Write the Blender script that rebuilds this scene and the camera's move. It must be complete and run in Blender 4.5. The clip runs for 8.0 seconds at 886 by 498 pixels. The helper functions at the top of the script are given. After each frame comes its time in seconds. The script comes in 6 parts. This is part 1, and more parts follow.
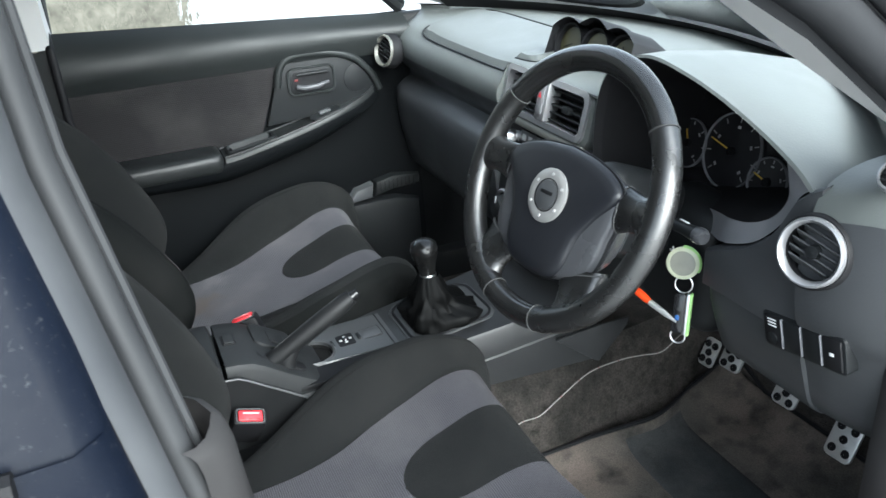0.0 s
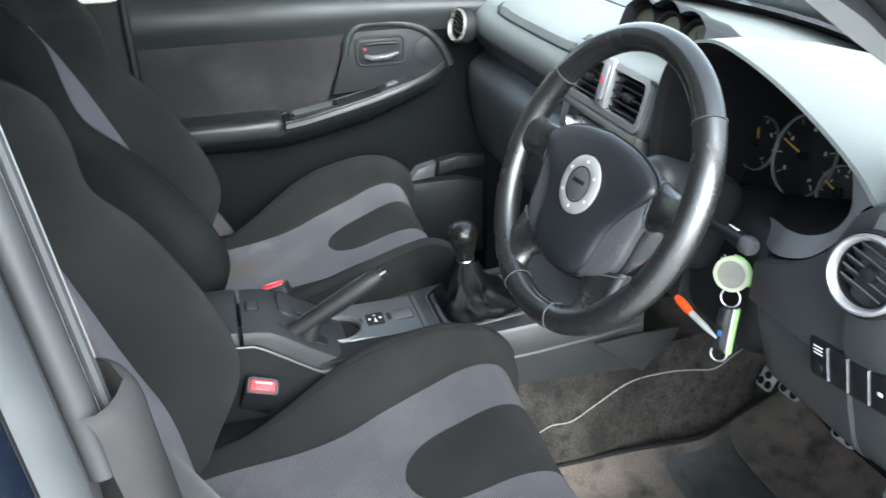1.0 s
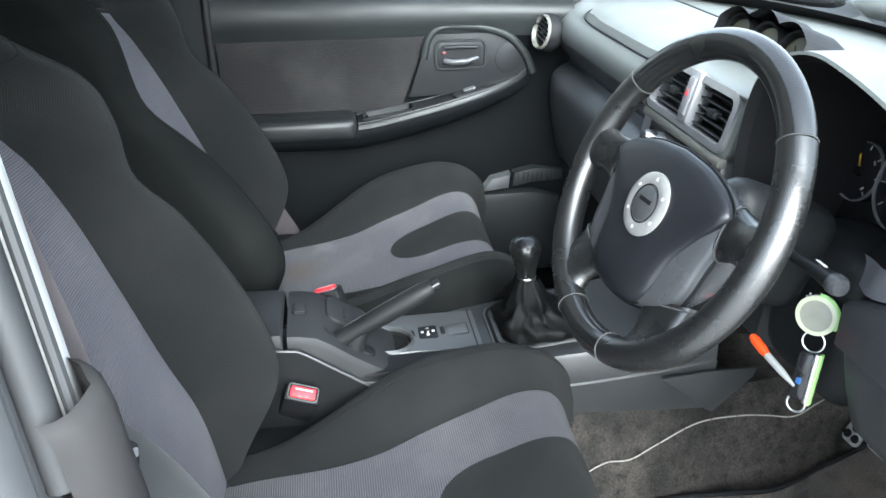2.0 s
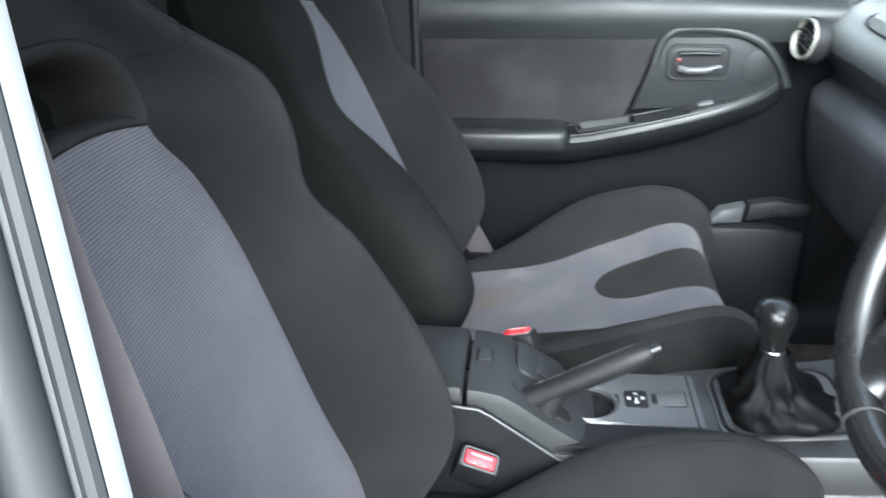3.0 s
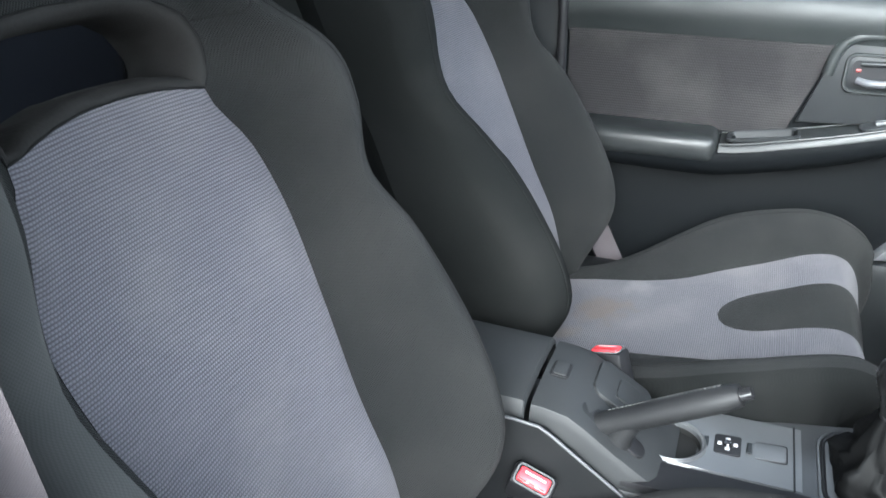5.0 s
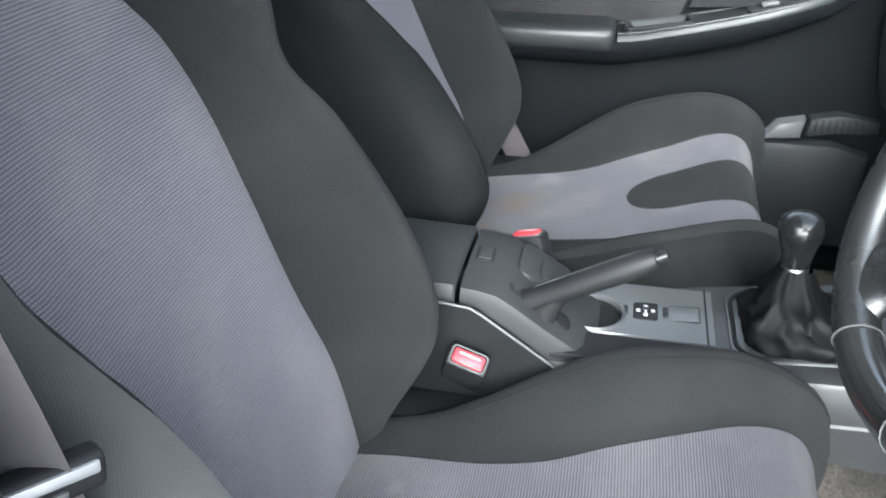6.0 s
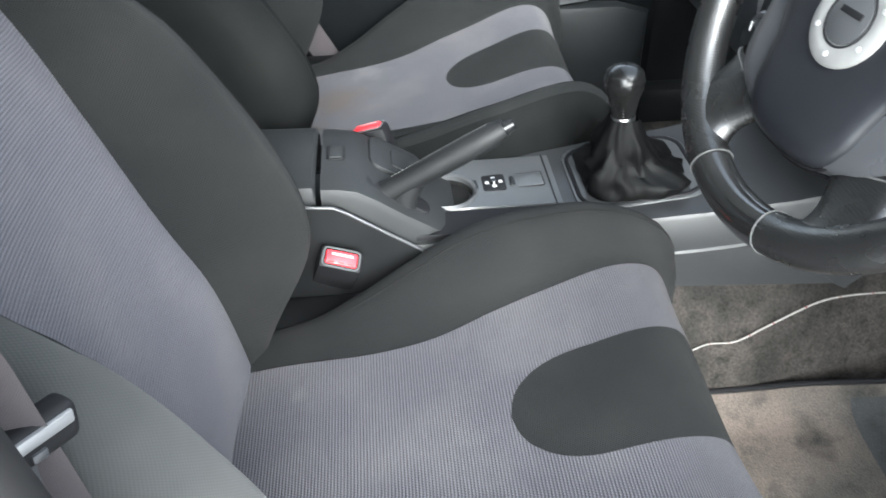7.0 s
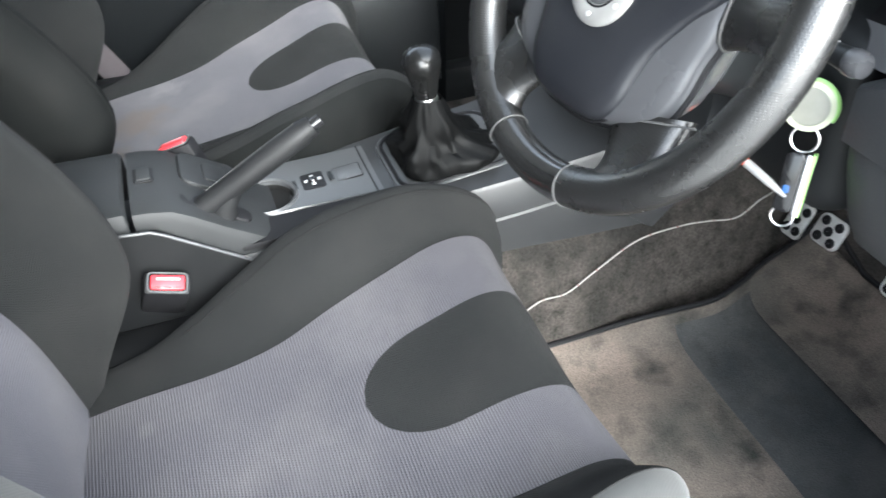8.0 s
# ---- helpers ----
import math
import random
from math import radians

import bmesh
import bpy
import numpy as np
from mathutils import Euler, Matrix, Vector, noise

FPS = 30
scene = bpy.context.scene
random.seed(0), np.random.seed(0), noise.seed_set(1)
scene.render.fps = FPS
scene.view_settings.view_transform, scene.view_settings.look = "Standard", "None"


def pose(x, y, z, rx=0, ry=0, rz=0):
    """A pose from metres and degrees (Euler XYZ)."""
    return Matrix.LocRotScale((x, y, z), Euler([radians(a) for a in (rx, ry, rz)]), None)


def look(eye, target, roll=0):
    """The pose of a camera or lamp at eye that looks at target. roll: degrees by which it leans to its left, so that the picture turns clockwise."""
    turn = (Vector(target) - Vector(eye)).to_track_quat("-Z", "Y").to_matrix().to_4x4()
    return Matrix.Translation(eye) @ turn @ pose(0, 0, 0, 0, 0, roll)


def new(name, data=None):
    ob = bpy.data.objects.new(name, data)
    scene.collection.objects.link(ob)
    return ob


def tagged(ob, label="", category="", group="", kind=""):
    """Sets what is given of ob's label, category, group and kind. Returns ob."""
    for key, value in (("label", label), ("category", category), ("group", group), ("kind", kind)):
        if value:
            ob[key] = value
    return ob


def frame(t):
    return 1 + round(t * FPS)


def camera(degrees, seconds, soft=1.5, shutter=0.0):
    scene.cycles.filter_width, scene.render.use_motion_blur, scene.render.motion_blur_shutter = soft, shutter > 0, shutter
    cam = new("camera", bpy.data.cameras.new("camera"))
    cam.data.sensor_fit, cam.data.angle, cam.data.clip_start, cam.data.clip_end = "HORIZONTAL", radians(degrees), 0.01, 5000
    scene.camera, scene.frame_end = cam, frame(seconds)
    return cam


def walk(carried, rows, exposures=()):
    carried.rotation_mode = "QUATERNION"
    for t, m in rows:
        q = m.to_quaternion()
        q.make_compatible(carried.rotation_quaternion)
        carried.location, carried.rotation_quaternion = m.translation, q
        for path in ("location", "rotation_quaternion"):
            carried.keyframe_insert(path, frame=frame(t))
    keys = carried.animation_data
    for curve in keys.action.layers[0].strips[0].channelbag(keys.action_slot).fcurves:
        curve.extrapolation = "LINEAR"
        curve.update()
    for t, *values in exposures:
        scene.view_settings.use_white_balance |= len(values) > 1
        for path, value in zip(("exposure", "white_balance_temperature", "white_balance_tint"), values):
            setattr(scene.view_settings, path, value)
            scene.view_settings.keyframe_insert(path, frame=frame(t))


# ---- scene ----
cam = camera(57.1, 8.0, 1.5, 0.25)
PATH = [
    (0, (1.173, -0.013, 1.297), (-0.498, 0.666, 0.432), -3.8),
    (0.5, (1.172, 0.041, 1.284), (-0.485, 0.731, 0.4), -2.3),
    (1, (1.147, 0.093, 1.259), (-0.588, 0.547, 0.375), -1.5),
    (2.5, (1.014, 0.154, 1.21), (-0.795, 0.279, 0.367), -0.6),
    (3, (0.885, 0.131, 1.188), (-0.914, -0.077, 0.339), -1.1),
    (3.5, (0.811, 0.17, 1.2), (-0.918, -0.373, 0.354), 1.2),
    (4, (0.791, 0.195, 1.2), (-0.921, -0.441, 0.384), 1.4),
    (5.5, (0.823, 0.242, 1.152), (-0.846, -0.33, 0.21), -0.3),
    (6, (0.84, 0.22, 1.138), (-0.833, -0.168, 0.112), -0.7),
    (6.5, (0.85, 0.187, 1.124), (-0.791, 0.059, -0.011), -1.7),
    (7, (0.862, 0.146, 1.132), (-0.717, 0.259, -0.091), -1.4),
    (7.5, (0.861, 0.148, 1.132), (-0.673, 0.421, -0.123), -2.7),
    (8, (0.874, 0.16, 1.134), (-0.614, 0.643, -0.111), -2.7),
]
walk(cam, [(t, look(eye, target, roll)) for t, eye, target, roll in PATH], exposures=[
    (0.0, 2.35, 5800, 2), (0.5, 2.68, 5800, 2), (1.0, 2.84, 5800, 2), (2.5, 3.05, 5700, 2), (3.0, 3.22, 5700, 2), (3.5, 3.35, 5700, 2), (4.0, 3.42, 5700, 2),
    (5.5, 3.52, 5800, 4), (6.0, 3.41, 5850, 4), (6.5, 3.32, 5900, 4), (7.0, 3.30, 5950, 4), (7.5, 3.30, 6000, 5), (8.0, 3.44, 6000, 5)])

# ---- world and light ----
world = bpy.data.worlds.new("overcast")
scene.world = world
world.use_nodes = True
wn, wl = world.node_tree.nodes, world.node_tree.links
sky = wn.new("ShaderNodeTexSky")
sky.sky_type, sky.sun_disc = "NISHITA", False
sky.sun_elevation, sky.sun_rotation = radians(32), radians(82)
sky.air_density, sky.dust_density, sky.ozone_density = 1.0, 4.0, 1.0
soft_sky = wn.new("ShaderNodeHueSaturation")
soft_sky.inputs["Saturation"].default_value = 0.35
wl.new(sky.outputs[0], soft_sky.inputs["Color"])
wl.new(soft_sky.outputs[0], wn["Background"].inputs[0])
wn["Background"].inputs[1].default_value = 0.15
sun = new("sun", bpy.data.lights.new("sun", "SUN"))
sun.data.energy, sun.data.angle, sun.data.color = 1.0, radians(70), (1.0, 0.98, 0.96)
sun.matrix_world = look((3.1, 0.45, 2.4), (0, 0, 0.6))


# ---- materials ----
def nodes_of(name):
    m = bpy.data.materials.new(name)
    m.use_nodes = True
    return m, m.node_tree.nodes, m.node_tree.links, m.node_tree.nodes["Principled BSDF"]


def mixed(n, l, fac, a, b):
    k = n.new("ShaderNodeMix")
    k.data_type = "RGBA"
    if fac is not None:
        l.new(fac, k.inputs[0])
    k.inputs[6].default_value, k.inputs[7].default_value = (*a, 1), (*b, 1)
    return k


def noise_out(n, l, scale, detail=4.0, coords="Object", stretch=(1, 1, 1)):
    c = n.new("ShaderNodeTexCoord")
    mp = n.new("ShaderNodeMapping")
    mp.inputs["Scale"].default_value = stretch
    l.new(c.outputs[coords], mp.inputs[0])
    t = n.new("ShaderNodeTexNoise")
    t.inputs["Scale"].default_value, t.inputs["Detail"].default_value = scale, detail
    l.new(mp.outputs[0], t.inputs["Vector"])
    return t.outputs[0]


def ramp(n, l, value, lo, hi):
    r = n.new("ShaderNodeMapRange")
    r.inputs["From Min"].default_value, r.inputs["From Max"].default_value = lo, hi
    l.new(value, r.inputs[0])
    return r.outputs[0]


def bumped(n, l, b, height, strength, distance):
    k = n.new("ShaderNodeBump")
    k.inputs["Strength"].default_value, k.inputs["Distance"].default_value = strength, distance
    l.new(height, k.inputs["Height"])
    l.new(k.outputs[0], b.inputs["Normal"])


def plastic(name, colour, rough=0.5, grain=900, bump=0.35, metal=0.0, wear=0.15, spec=0.4):
    """Grained moulded plastic, leather or metal: fine relief, and dust at a larger scale."""
    m, n, l, b = nodes_of(name)
    big = ramp(n, l, noise_out(n, l, 9, 5), 0.35, 0.7)
    k = mixed(n, l, big, colour, tuple(c * (1 - wear) + 0.16 * wear for c in colour))
    l.new(k.outputs[2], b.inputs["Base Color"])
    rr = n.new("ShaderNodeMapRange")
    rr.inputs["To Min"].default_value, rr.inputs["To Max"].default_value = rough - 0.06, rough + 0.08
    l.new(big, rr.inputs[0])
    l.new(rr.outputs[0], b.inputs["Roughness"])
    b.inputs["Metallic"].default_value = metal
    b.inputs["Specular IOR Level"].default_value = spec
    if bump:
        bumped(n, l, b, noise_out(n, l, grain, 2), bump * 0.6, 0.0005)
    return m


def cloth(name, dark, light, pitch_x, pitch_y, bump, dots=True, stain=0.25, sheen=0.3, spots=(), spec=0.12):
    """Woven seat fabric in its own UV metres: rows of small raised loops."""
    m, n, l, b = nodes_of(name)
    c = n.new("ShaderNodeTexCoord")
    sep = n.new("ShaderNodeSeparateXYZ")
    l.new(c.outputs["UV"], sep.inputs[0])

    def op(kind, a, v=None, w=None):
        k = n.new("ShaderNodeMath")
        k.operation = kind
        for i, s in enumerate((a, v, w)):
            if s is None:
                continue
            if isinstance(s, (int, float)):
                k.inputs[i].default_value = s
            else:
                l.new(s, k.inputs[i])
        return k.outputs[0]
    row = op("MULTIPLY", sep.outputs[1], 1 / pitch_y)
    half = op("MULTIPLY", op("MODULO", op("FLOOR", row), 2.0), 0.5)
    colx = op("ADD", op("MULTIPLY", sep.outputs[0], 1 / pitch_x), half)
    sy = op("ABSOLUTE", op("SINE", op("MULTIPLY", row, math.pi)))
    sx = op("ABSOLUTE", op("SINE", op("MULTIPLY", colx, math.pi)))
    h = op("MULTIPLY", sy if dots else sx, op("ADD", op("MULTIPLY", sx if dots else sy, 0.42 if dots else 0.25), 0.58 if dots else 0.75))
    fuzz = noise_out(n, l, 1400, 2, "UV")
    k = mixed(n, l, op("ADD", op("MULTIPLY", h, 0.8), op("MULTIPLY", fuzz, 0.25)), dark, light)
    st = mixed(n, l, op("MULTIPLY", ramp(n, l, noise_out(n, l, 7, 6, "UV"), 0.45, 0.8), stain), dark, (0.17, 0.16, 0.15))
    l.new(k.outputs[2], st.inputs[6])
    top = st
    for u, v, reach, tone, much in spots:      # spilt and rubbed patches with ragged edges
        dx, dy = op("SUBTRACT", sep.outputs[0], u), op("SUBTRACT", sep.outputs[1], v)
        far = op("SQRT", op("ADD", op("MULTIPLY", dx, dx), op("MULTIPLY", dy, dy)))
        ragged = op("ADD", far, op("MULTIPLY", op("SUBTRACT", noise_out(n, l, 38, 6, "UV"), 0.5), reach * 1.7))
        fade = n.new("ShaderNodeMapRange")
        fade.inputs["From Min"].default_value, fade.inputs["From Max"].default_value = reach, reach * 0.3
        fade.inputs["To Max"].default_value = much
        l.new(ragged, fade.inputs[0])
        nxt = mixed(n, l, fade.outputs[0], dark, tone)
        l.new(top.outputs[2], nxt.inputs[6])
        top = nxt
    l.new(top.outputs[2], b.inputs["Base Color"])
    b.inputs["Roughness"].default_value = 0.85
    b.inputs["Sheen Weight"].default_value = sheen
    b.inputs["Sheen Roughness"].default_value = 0.5
    b.inputs["Specular IOR Level"].default_value = spec
    bumped(n, l, b, op("ADD", h, op("MULTIPLY", fuzz, 0.3)), bump, 0.0009)
    return m


def plain(name, colour, rough=0.5, metal=0.0, spec=0.5):
    m, n, l, b = nodes_of(name)
    k = mixed(n, l, ramp(n, l, noise_out(n, l, 60, 4), 0.3, 0.75), colour, tuple(c * 0.82 for c in colour))
    l.new(k.outputs[2], b.inputs["Base Color"])
    b.inputs["Roughness"].default_value, b.inputs["Metallic"].default_value = rough, metal
    b.inputs["Specular IOR Level"].default_value = spec
    return m


def carpet(name, a, c2, scale=450, patches=6.0, grit=0.9):
    """Short pile: worn and soiled patches at two sizes, tufts in tone and relief."""
    m, n, l, b = nodes_of(name)
    k = mixed(n, l, ramp(n, l, noise_out(n, l, patches, 6), 0.38, 0.64), a, c2)
    soil = mixed(n, l, ramp(n, l, noise_out(n, l, patches * 4.3, 5), 0.50, 0.78), a, tuple(0.6 * c for c in c2))
    l.new(k.outputs[2], soil.inputs[6])
    mul = n.new("ShaderNodeMapRange")
    mul.inputs["To Min"].default_value, mul.inputs["To Max"].default_value = 1 - grit, 1 + grit
    l.new(noise_out(n, l, scale, 3), mul.inputs[0])
    v = n.new("ShaderNodeVectorMath")
    v.operation = "SCALE"
    l.new(soil.outputs[2], v.inputs[0])
    l.new(mul.outputs[0], v.inputs["Scale"])
    l.new(v.outputs[0], b.inputs["Base Color"])
    b.inputs["Roughness"].default_value = 0.95
    b.inputs["Specular IOR Level"].default_value = 0.1
    bumped(n, l, b, noise_out(n, l, scale, 3), 0.9 * grit, 0.003)
    return m


M_COVER = cloth("dark_seat_fabric", (0.0036, 0.0038, 0.0039), (0.0122, 0.0129, 0.0130), 0.0027, 0.0014, 0.9, False, 0.05, 0.02, spec=0.09)
M_SIDE = cloth("black_side_fabric", (0.0042, 0.0045, 0.0045), (0.0080, 0.0086, 0.0085), 0.0019, 0.0013, 0.3, False, 0.03, 0.0, spec=0.03)
M_BENCH = cloth("navy_rear_fabric", (0.013, 0.0150, 0.0215), (0.026, 0.0295, 0.0410), 0.0027, 0.0014, 0.5, False, 0.04, 0.03)
# Paler copy of the cover cloth: light from the open door put into its colour.
M_DOORLIT = cloth("doorlit_seat_fabric", (0.0175, 0.0184, 0.0186), (0.029, 0.0304, 0.0306), 0.0024, 0.0014, 0.08, False, 0.10, 0.10)
M_INSERT = cloth("grey_seat_fabric", (0.030, 0.0292, 0.0338), (0.105, 0.1022, 0.1173), 0.0029, 0.0030, 1.0, True, 0.25, 0.02)
M_STAINED = cloth("stained_seat_fabric", (0.020, 0.0195, 0.0224), (0.083, 0.0806, 0.0921), 0.0029, 0.0030, 0.9, True, 0.35, 0.06,
                  ((-0.02, 0.15, 0.055, (0.070, 0.052, 0.040), 0.6), (0.06, 0.11, 0.030, (0.085, 0.066, 0.050), 0.5), (-0.10, 0.20, 0.035, (0.17, 0.165, 0.16), 0.25)))
M_WORNSEAT = cloth("rubbed_seat_fabric", (0.017, 0.0165, 0.0190), (0.076, 0.0739, 0.0840), 0.0029, 0.0030, 1.0, True, 0.22, 0.03,
                   ((-0.08, 0.12, 0.012, (0.10, 0.097, 0.095), 0.25), (0.05, 0.28, 0.06, (0.085, 0.082, 0.085), 0.25), (0.10, 0.16, 0.015, (0.11, 0.107, 0.105), 0.3), (-0.09, 0.33, 0.05, (0.085, 0.082, 0.085), 0.25)))
M_SEAMWELL = plastic("seam_and_well_black", (0.007, 0.007, 0.007), 0.9, 600, 0.3, wear=0.0, spec=0.1)
# One dash plastic in two tones: windscreen glare in the upper, shade in the lower.
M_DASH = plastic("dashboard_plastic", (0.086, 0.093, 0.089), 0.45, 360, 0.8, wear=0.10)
M_DASHSHADE = plastic("shaded_dash_plastic", (0.034, 0.0358, 0.0385), 0.42, 360, 0.75, wear=0.03)
M_PANEL = plastic("dark_panel_plastic", (0.0085, 0.0094, 0.0102), 0.45, 700, 0.4, wear=0.02, spec=0.2)
M_SOFT = plastic("door_vinyl", (0.0105, 0.0120, 0.0121), 0.45, 420, 0.5, wear=0.01, spec=0.25)
M_ARM = plastic("armrest_vinyl", (0.0085, 0.0095, 0.0098), 0.38, 420, 0.5, wear=0.01, spec=0.28)
# Door vinyl again, with the shade below the window-lit top pad in its colour.
M_DOORSHADE = plastic("shaded_door_vinyl", (0.0026, 0.0031, 0.0036), 0.55, 500, 0.5, wear=0.005, spec=0.04)
M_CONSOLE = plastic("console_plastic", (0.0125, 0.0133, 0.0140), 0.48, 600, 0.35, wear=0.03, spec=0.16)
M_TRAY = plastic("satin_console_plastic", (0.046, 0.0477, 0.0503), 0.38, 600, 0.2, wear=0.1)
M_TUNNEL = plastic("dark_tunnel_plastic", (0.020, 0.0208, 0.022), 0.40, 600, 0.25, wear=0.06, spec=0.3)
M_SILVER = plastic("silver_trim", (0.33, 0.33, 0.34), 0.38, 300, 0.05, metal=0.7, wear=0.2)
M_BRUSHED = plastic("brushed_trim", (0.13, 0.13, 0.115), 0.38, 300, 0.1, metal=0.3, wear=0.2)
M_GREYTRIM = plastic("grey_binnacle_trim", (0.15, 0.15, 0.16), 0.45, 500, 0.15)
M_SIDEPANEL = plastic("black_side_plastic", (0.0045, 0.0048, 0.0052), 0.5, 600, 0.4, wear=0.02, spec=0.06)
M_BLACK = plain("matte_black", (0.007, 0.007, 0.008), 0.6, spec=0.2)
M_GRIP = plastic("brake_grip_leather", (0.0065, 0.0068, 0.0074), 0.55, 300, 0.6, wear=0.02, spec=0.22)
M_THREAD = plain("grey_thread", (0.055, 0.055, 0.055), 0.8)
M_GLOSS = plain("gloss_black", (0.012, 0.012, 0.013), 0.15)
M_LEATHER = plastic("rim_leather", (0.008, 0.008, 0.008), 0.22, 380, 0.3, wear=0.02, spec=0.9)


def perforated():
    """Leather with rows of fine punched holes."""
    m, n, l, b = nodes_of("perforated_leather")
    c = n.new("ShaderNodeTexCoord")
    v = n.new("ShaderNodeTexVoronoi")
    v.inputs["Scale"].default_value, v.inputs["Randomness"].default_value = 600, 0.10
    l.new(c.outputs["Object"], v.inputs["Vector"])
    hole = ramp(n, l, v.outputs["Distance"], 0.18, 0.42)
    k = mixed(n, l, hole, (0.0012, 0.0012, 0.0012), (0.0085, 0.0085, 0.0085))
    l.new(k.outputs[2], b.inputs["Base Color"])
    rr = n.new("ShaderNodeMapRange")
    rr.inputs["To Min"].default_value, rr.inputs["To Max"].default_value = 0.22, 0.34
    l.new(noise_out(n, l, 30, 4), rr.inputs[0])
    l.new(rr.outputs[0], b.inputs["Roughness"])
    b.inputs["Specular IOR Level"].default_value = 0.85
    bumped(n, l, b, hole, 0.30, 0.0006)
    return m


M_PERF = perforated()
M_SPOKE = plastic("satin_spoke_plastic", (0.046, 0.047, 0.051), 0.30, 500, 0.2, wear=0.05)
M_HUB = plastic("airbag_pad", (0.0090, 0.0097, 0.0122), 0.36, 650, 0.35, wear=0.03)
M_RED = plain("red_plastic", (0.62, 0.03, 0.04), 0.35)
M_DARKRED = plain("dark_red_plastic", (0.10, 0.010, 0.010), 0.4)
M_REDGLINT = plain("red_highlight_pink", (0.75, 0.33, 0.33), 0.4)
M_ORANGE = plain("orange_plastic", (0.85, 0.07, 0.01), 0.4)
M_STEEL = plain("brushed_steel", (0.62, 0.62, 0.63), 0.3, 1.0)
M_ALU = plain("aluminium", (0.80, 0.80, 0.79), 0.40, 0.7)
M_WHITE = plain("white_marking", (0.75, 0.75, 0.75), 0.5)
M_YELLOW = plain("yellow_needle", (0.55, 0.36, 0.05), 0.5)
M_FACE = plain("gauge_face", (0.012, 0.012, 0.014), 0.35)
M_AMBERFACE = plain("pod_face", (0.040, 0.038, 0.018), 0.4)
M_GREEN = plain("green_plastic", (0.33, 0.58, 0.20), 0.35)
M_CREAM = plain("cream_plastic", (0.24, 0.24, 0.205), 0.4)
M_KEYRIM = plain("pale_key_rim", (0.52, 0.54, 0.40), 0.35)
M_BRIGHT = plain("bright_badge_metal", (0.38, 0.375, 0.365), 0.34, 0.5)
M_DIALMARK = plain("grey_dial_print", (0.34, 0.34, 0.34), 0.6)
M_BLUE = plain("blue_plastic", (0.02, 0.08, 0.25), 0.4)
M_FLOOR = carpet("floor_carpet", (0.046, 0.041, 0.037), (0.019, 0.0178, 0.0165), 260, 12.0, 0.8)
M_MAT = carpet("mat_carpet", (0.108, 0.0900, 0.0775), (0.036, 0.037, 0.034), 420, 5.0, 0.55)
M_HEEL = carpet("heel_pad", (0.022, 0.024, 0.0255), (0.044, 0.044, 0.0435), 500, 9.0, 0.45)
M_DOORCLOTH = cloth("door_fabric", (0.0045, 0.0041, 0.0044), (0.0135, 0.0122, 0.0130), 0.0045, 0.0045, 0.5, True, 0.1, 0.2)
M_BELT = cloth("belt_webbing", (0.034, 0.0295, 0.0318), (0.056, 0.0490, 0.0525), 0.0016, 0.0009, 0.3, False, 0.1, 0.1)
M_TRIM = plastic("pillar_trim", (0.52, 0.518, 0.51), 0.6, 500, 0.3, wear=0.0)
M_RUBBER = plastic("door_seal_rubber", (0.012, 0.0125, 0.014), 0.62, 150, 0.3, wear=0.05, spec=0.2)
M_WORN = plastic("scuffed_pillar_plastic", (0.034, 0.0357, 0.0390), 0.50, 45, 0.35, wear=0.18, spec=0.25)
M_SCUFFED = plastic("rubbed_trim_plastic", (0.016, 0.0150, 0.0152), 0.62, 90, 0.5, wear=0.07, spec=0.12)
M_SEALGREY = plastic("dusty_grey_seal", (0.020, 0.0208, 0.0222), 0.55, 40, 0.12, wear=0.07, spec=0.18)
M_HEAD = plastic("headliner", (0.50, 0.50, 0.48), 0.9, 500, 0.4, wear=0.0)
M_CABLE = plain("white_cable_sleeve", (0.27, 0.255, 0.24), 0.6)


def paint_blue():
    m, n, l, b = nodes_of("dirty_blue_paint")
    k = mixed(n, l, ramp(n, l, noise_out(n, l, 260, 8), 0.62, 0.84), (0.0022, 0.0038, 0.0085), (0.030, 0.033, 0.037))
    l.new(k.outputs[2], b.inputs["Base Color"])
    b.inputs["Roughness"].default_value = 0.5
    b.inputs["Specular IOR Level"].default_value = 0.10
    b.inputs["Coat Weight"].default_value = 0.02
    bumped(n, l, b, noise_out(n, l, 90, 5), 0.3, 0.002)
    return m


def wet_glass():
    m, n, l, b = nodes_of("wet_window_glass")
    b.inputs["Base Color"].default_value = (0.93, 0.97, 0.95, 1)
    b.inputs["Roughness"].default_value = 0.0
    b.inputs["Transmission Weight"].default_value = 1.0
    b.inputs["IOR"].default_value = 1.02
    drops = ramp(n, l, noise_out(n, l, 55, 5, "Object", (1, 1, 0.35)), 0.52, 0.68)
    bumped(n, l, b, drops, 1.0, 0.02)
    return m


def clear_glass():
    m, n, l, b = nodes_of("clear_glass")
    b.inputs["Base Color"].default_value = (0.95, 0.98, 0.97, 1)
    b.inputs["Roughness"].default_value = 0.0
    b.inputs["Transmission Weight"].default_value = 1.0
    b.inputs["IOR"].default_value = 1.02
    return m


def asphalt():
    m, n, l, b = nodes_of("pale_wet_concrete")
    k = mixed(n, l, noise_out(n, l, 3, 8), (0.34, 0.337, 0.325), (0.46, 0.456, 0.445))
    l.new(k.outputs[2], b.inputs["Base Color"])
    b.inputs["Roughness"].default_value = 0.5
    bumped(n, l, b, noise_out(n, l, 160, 3), 0.5, 0.01)
    return m


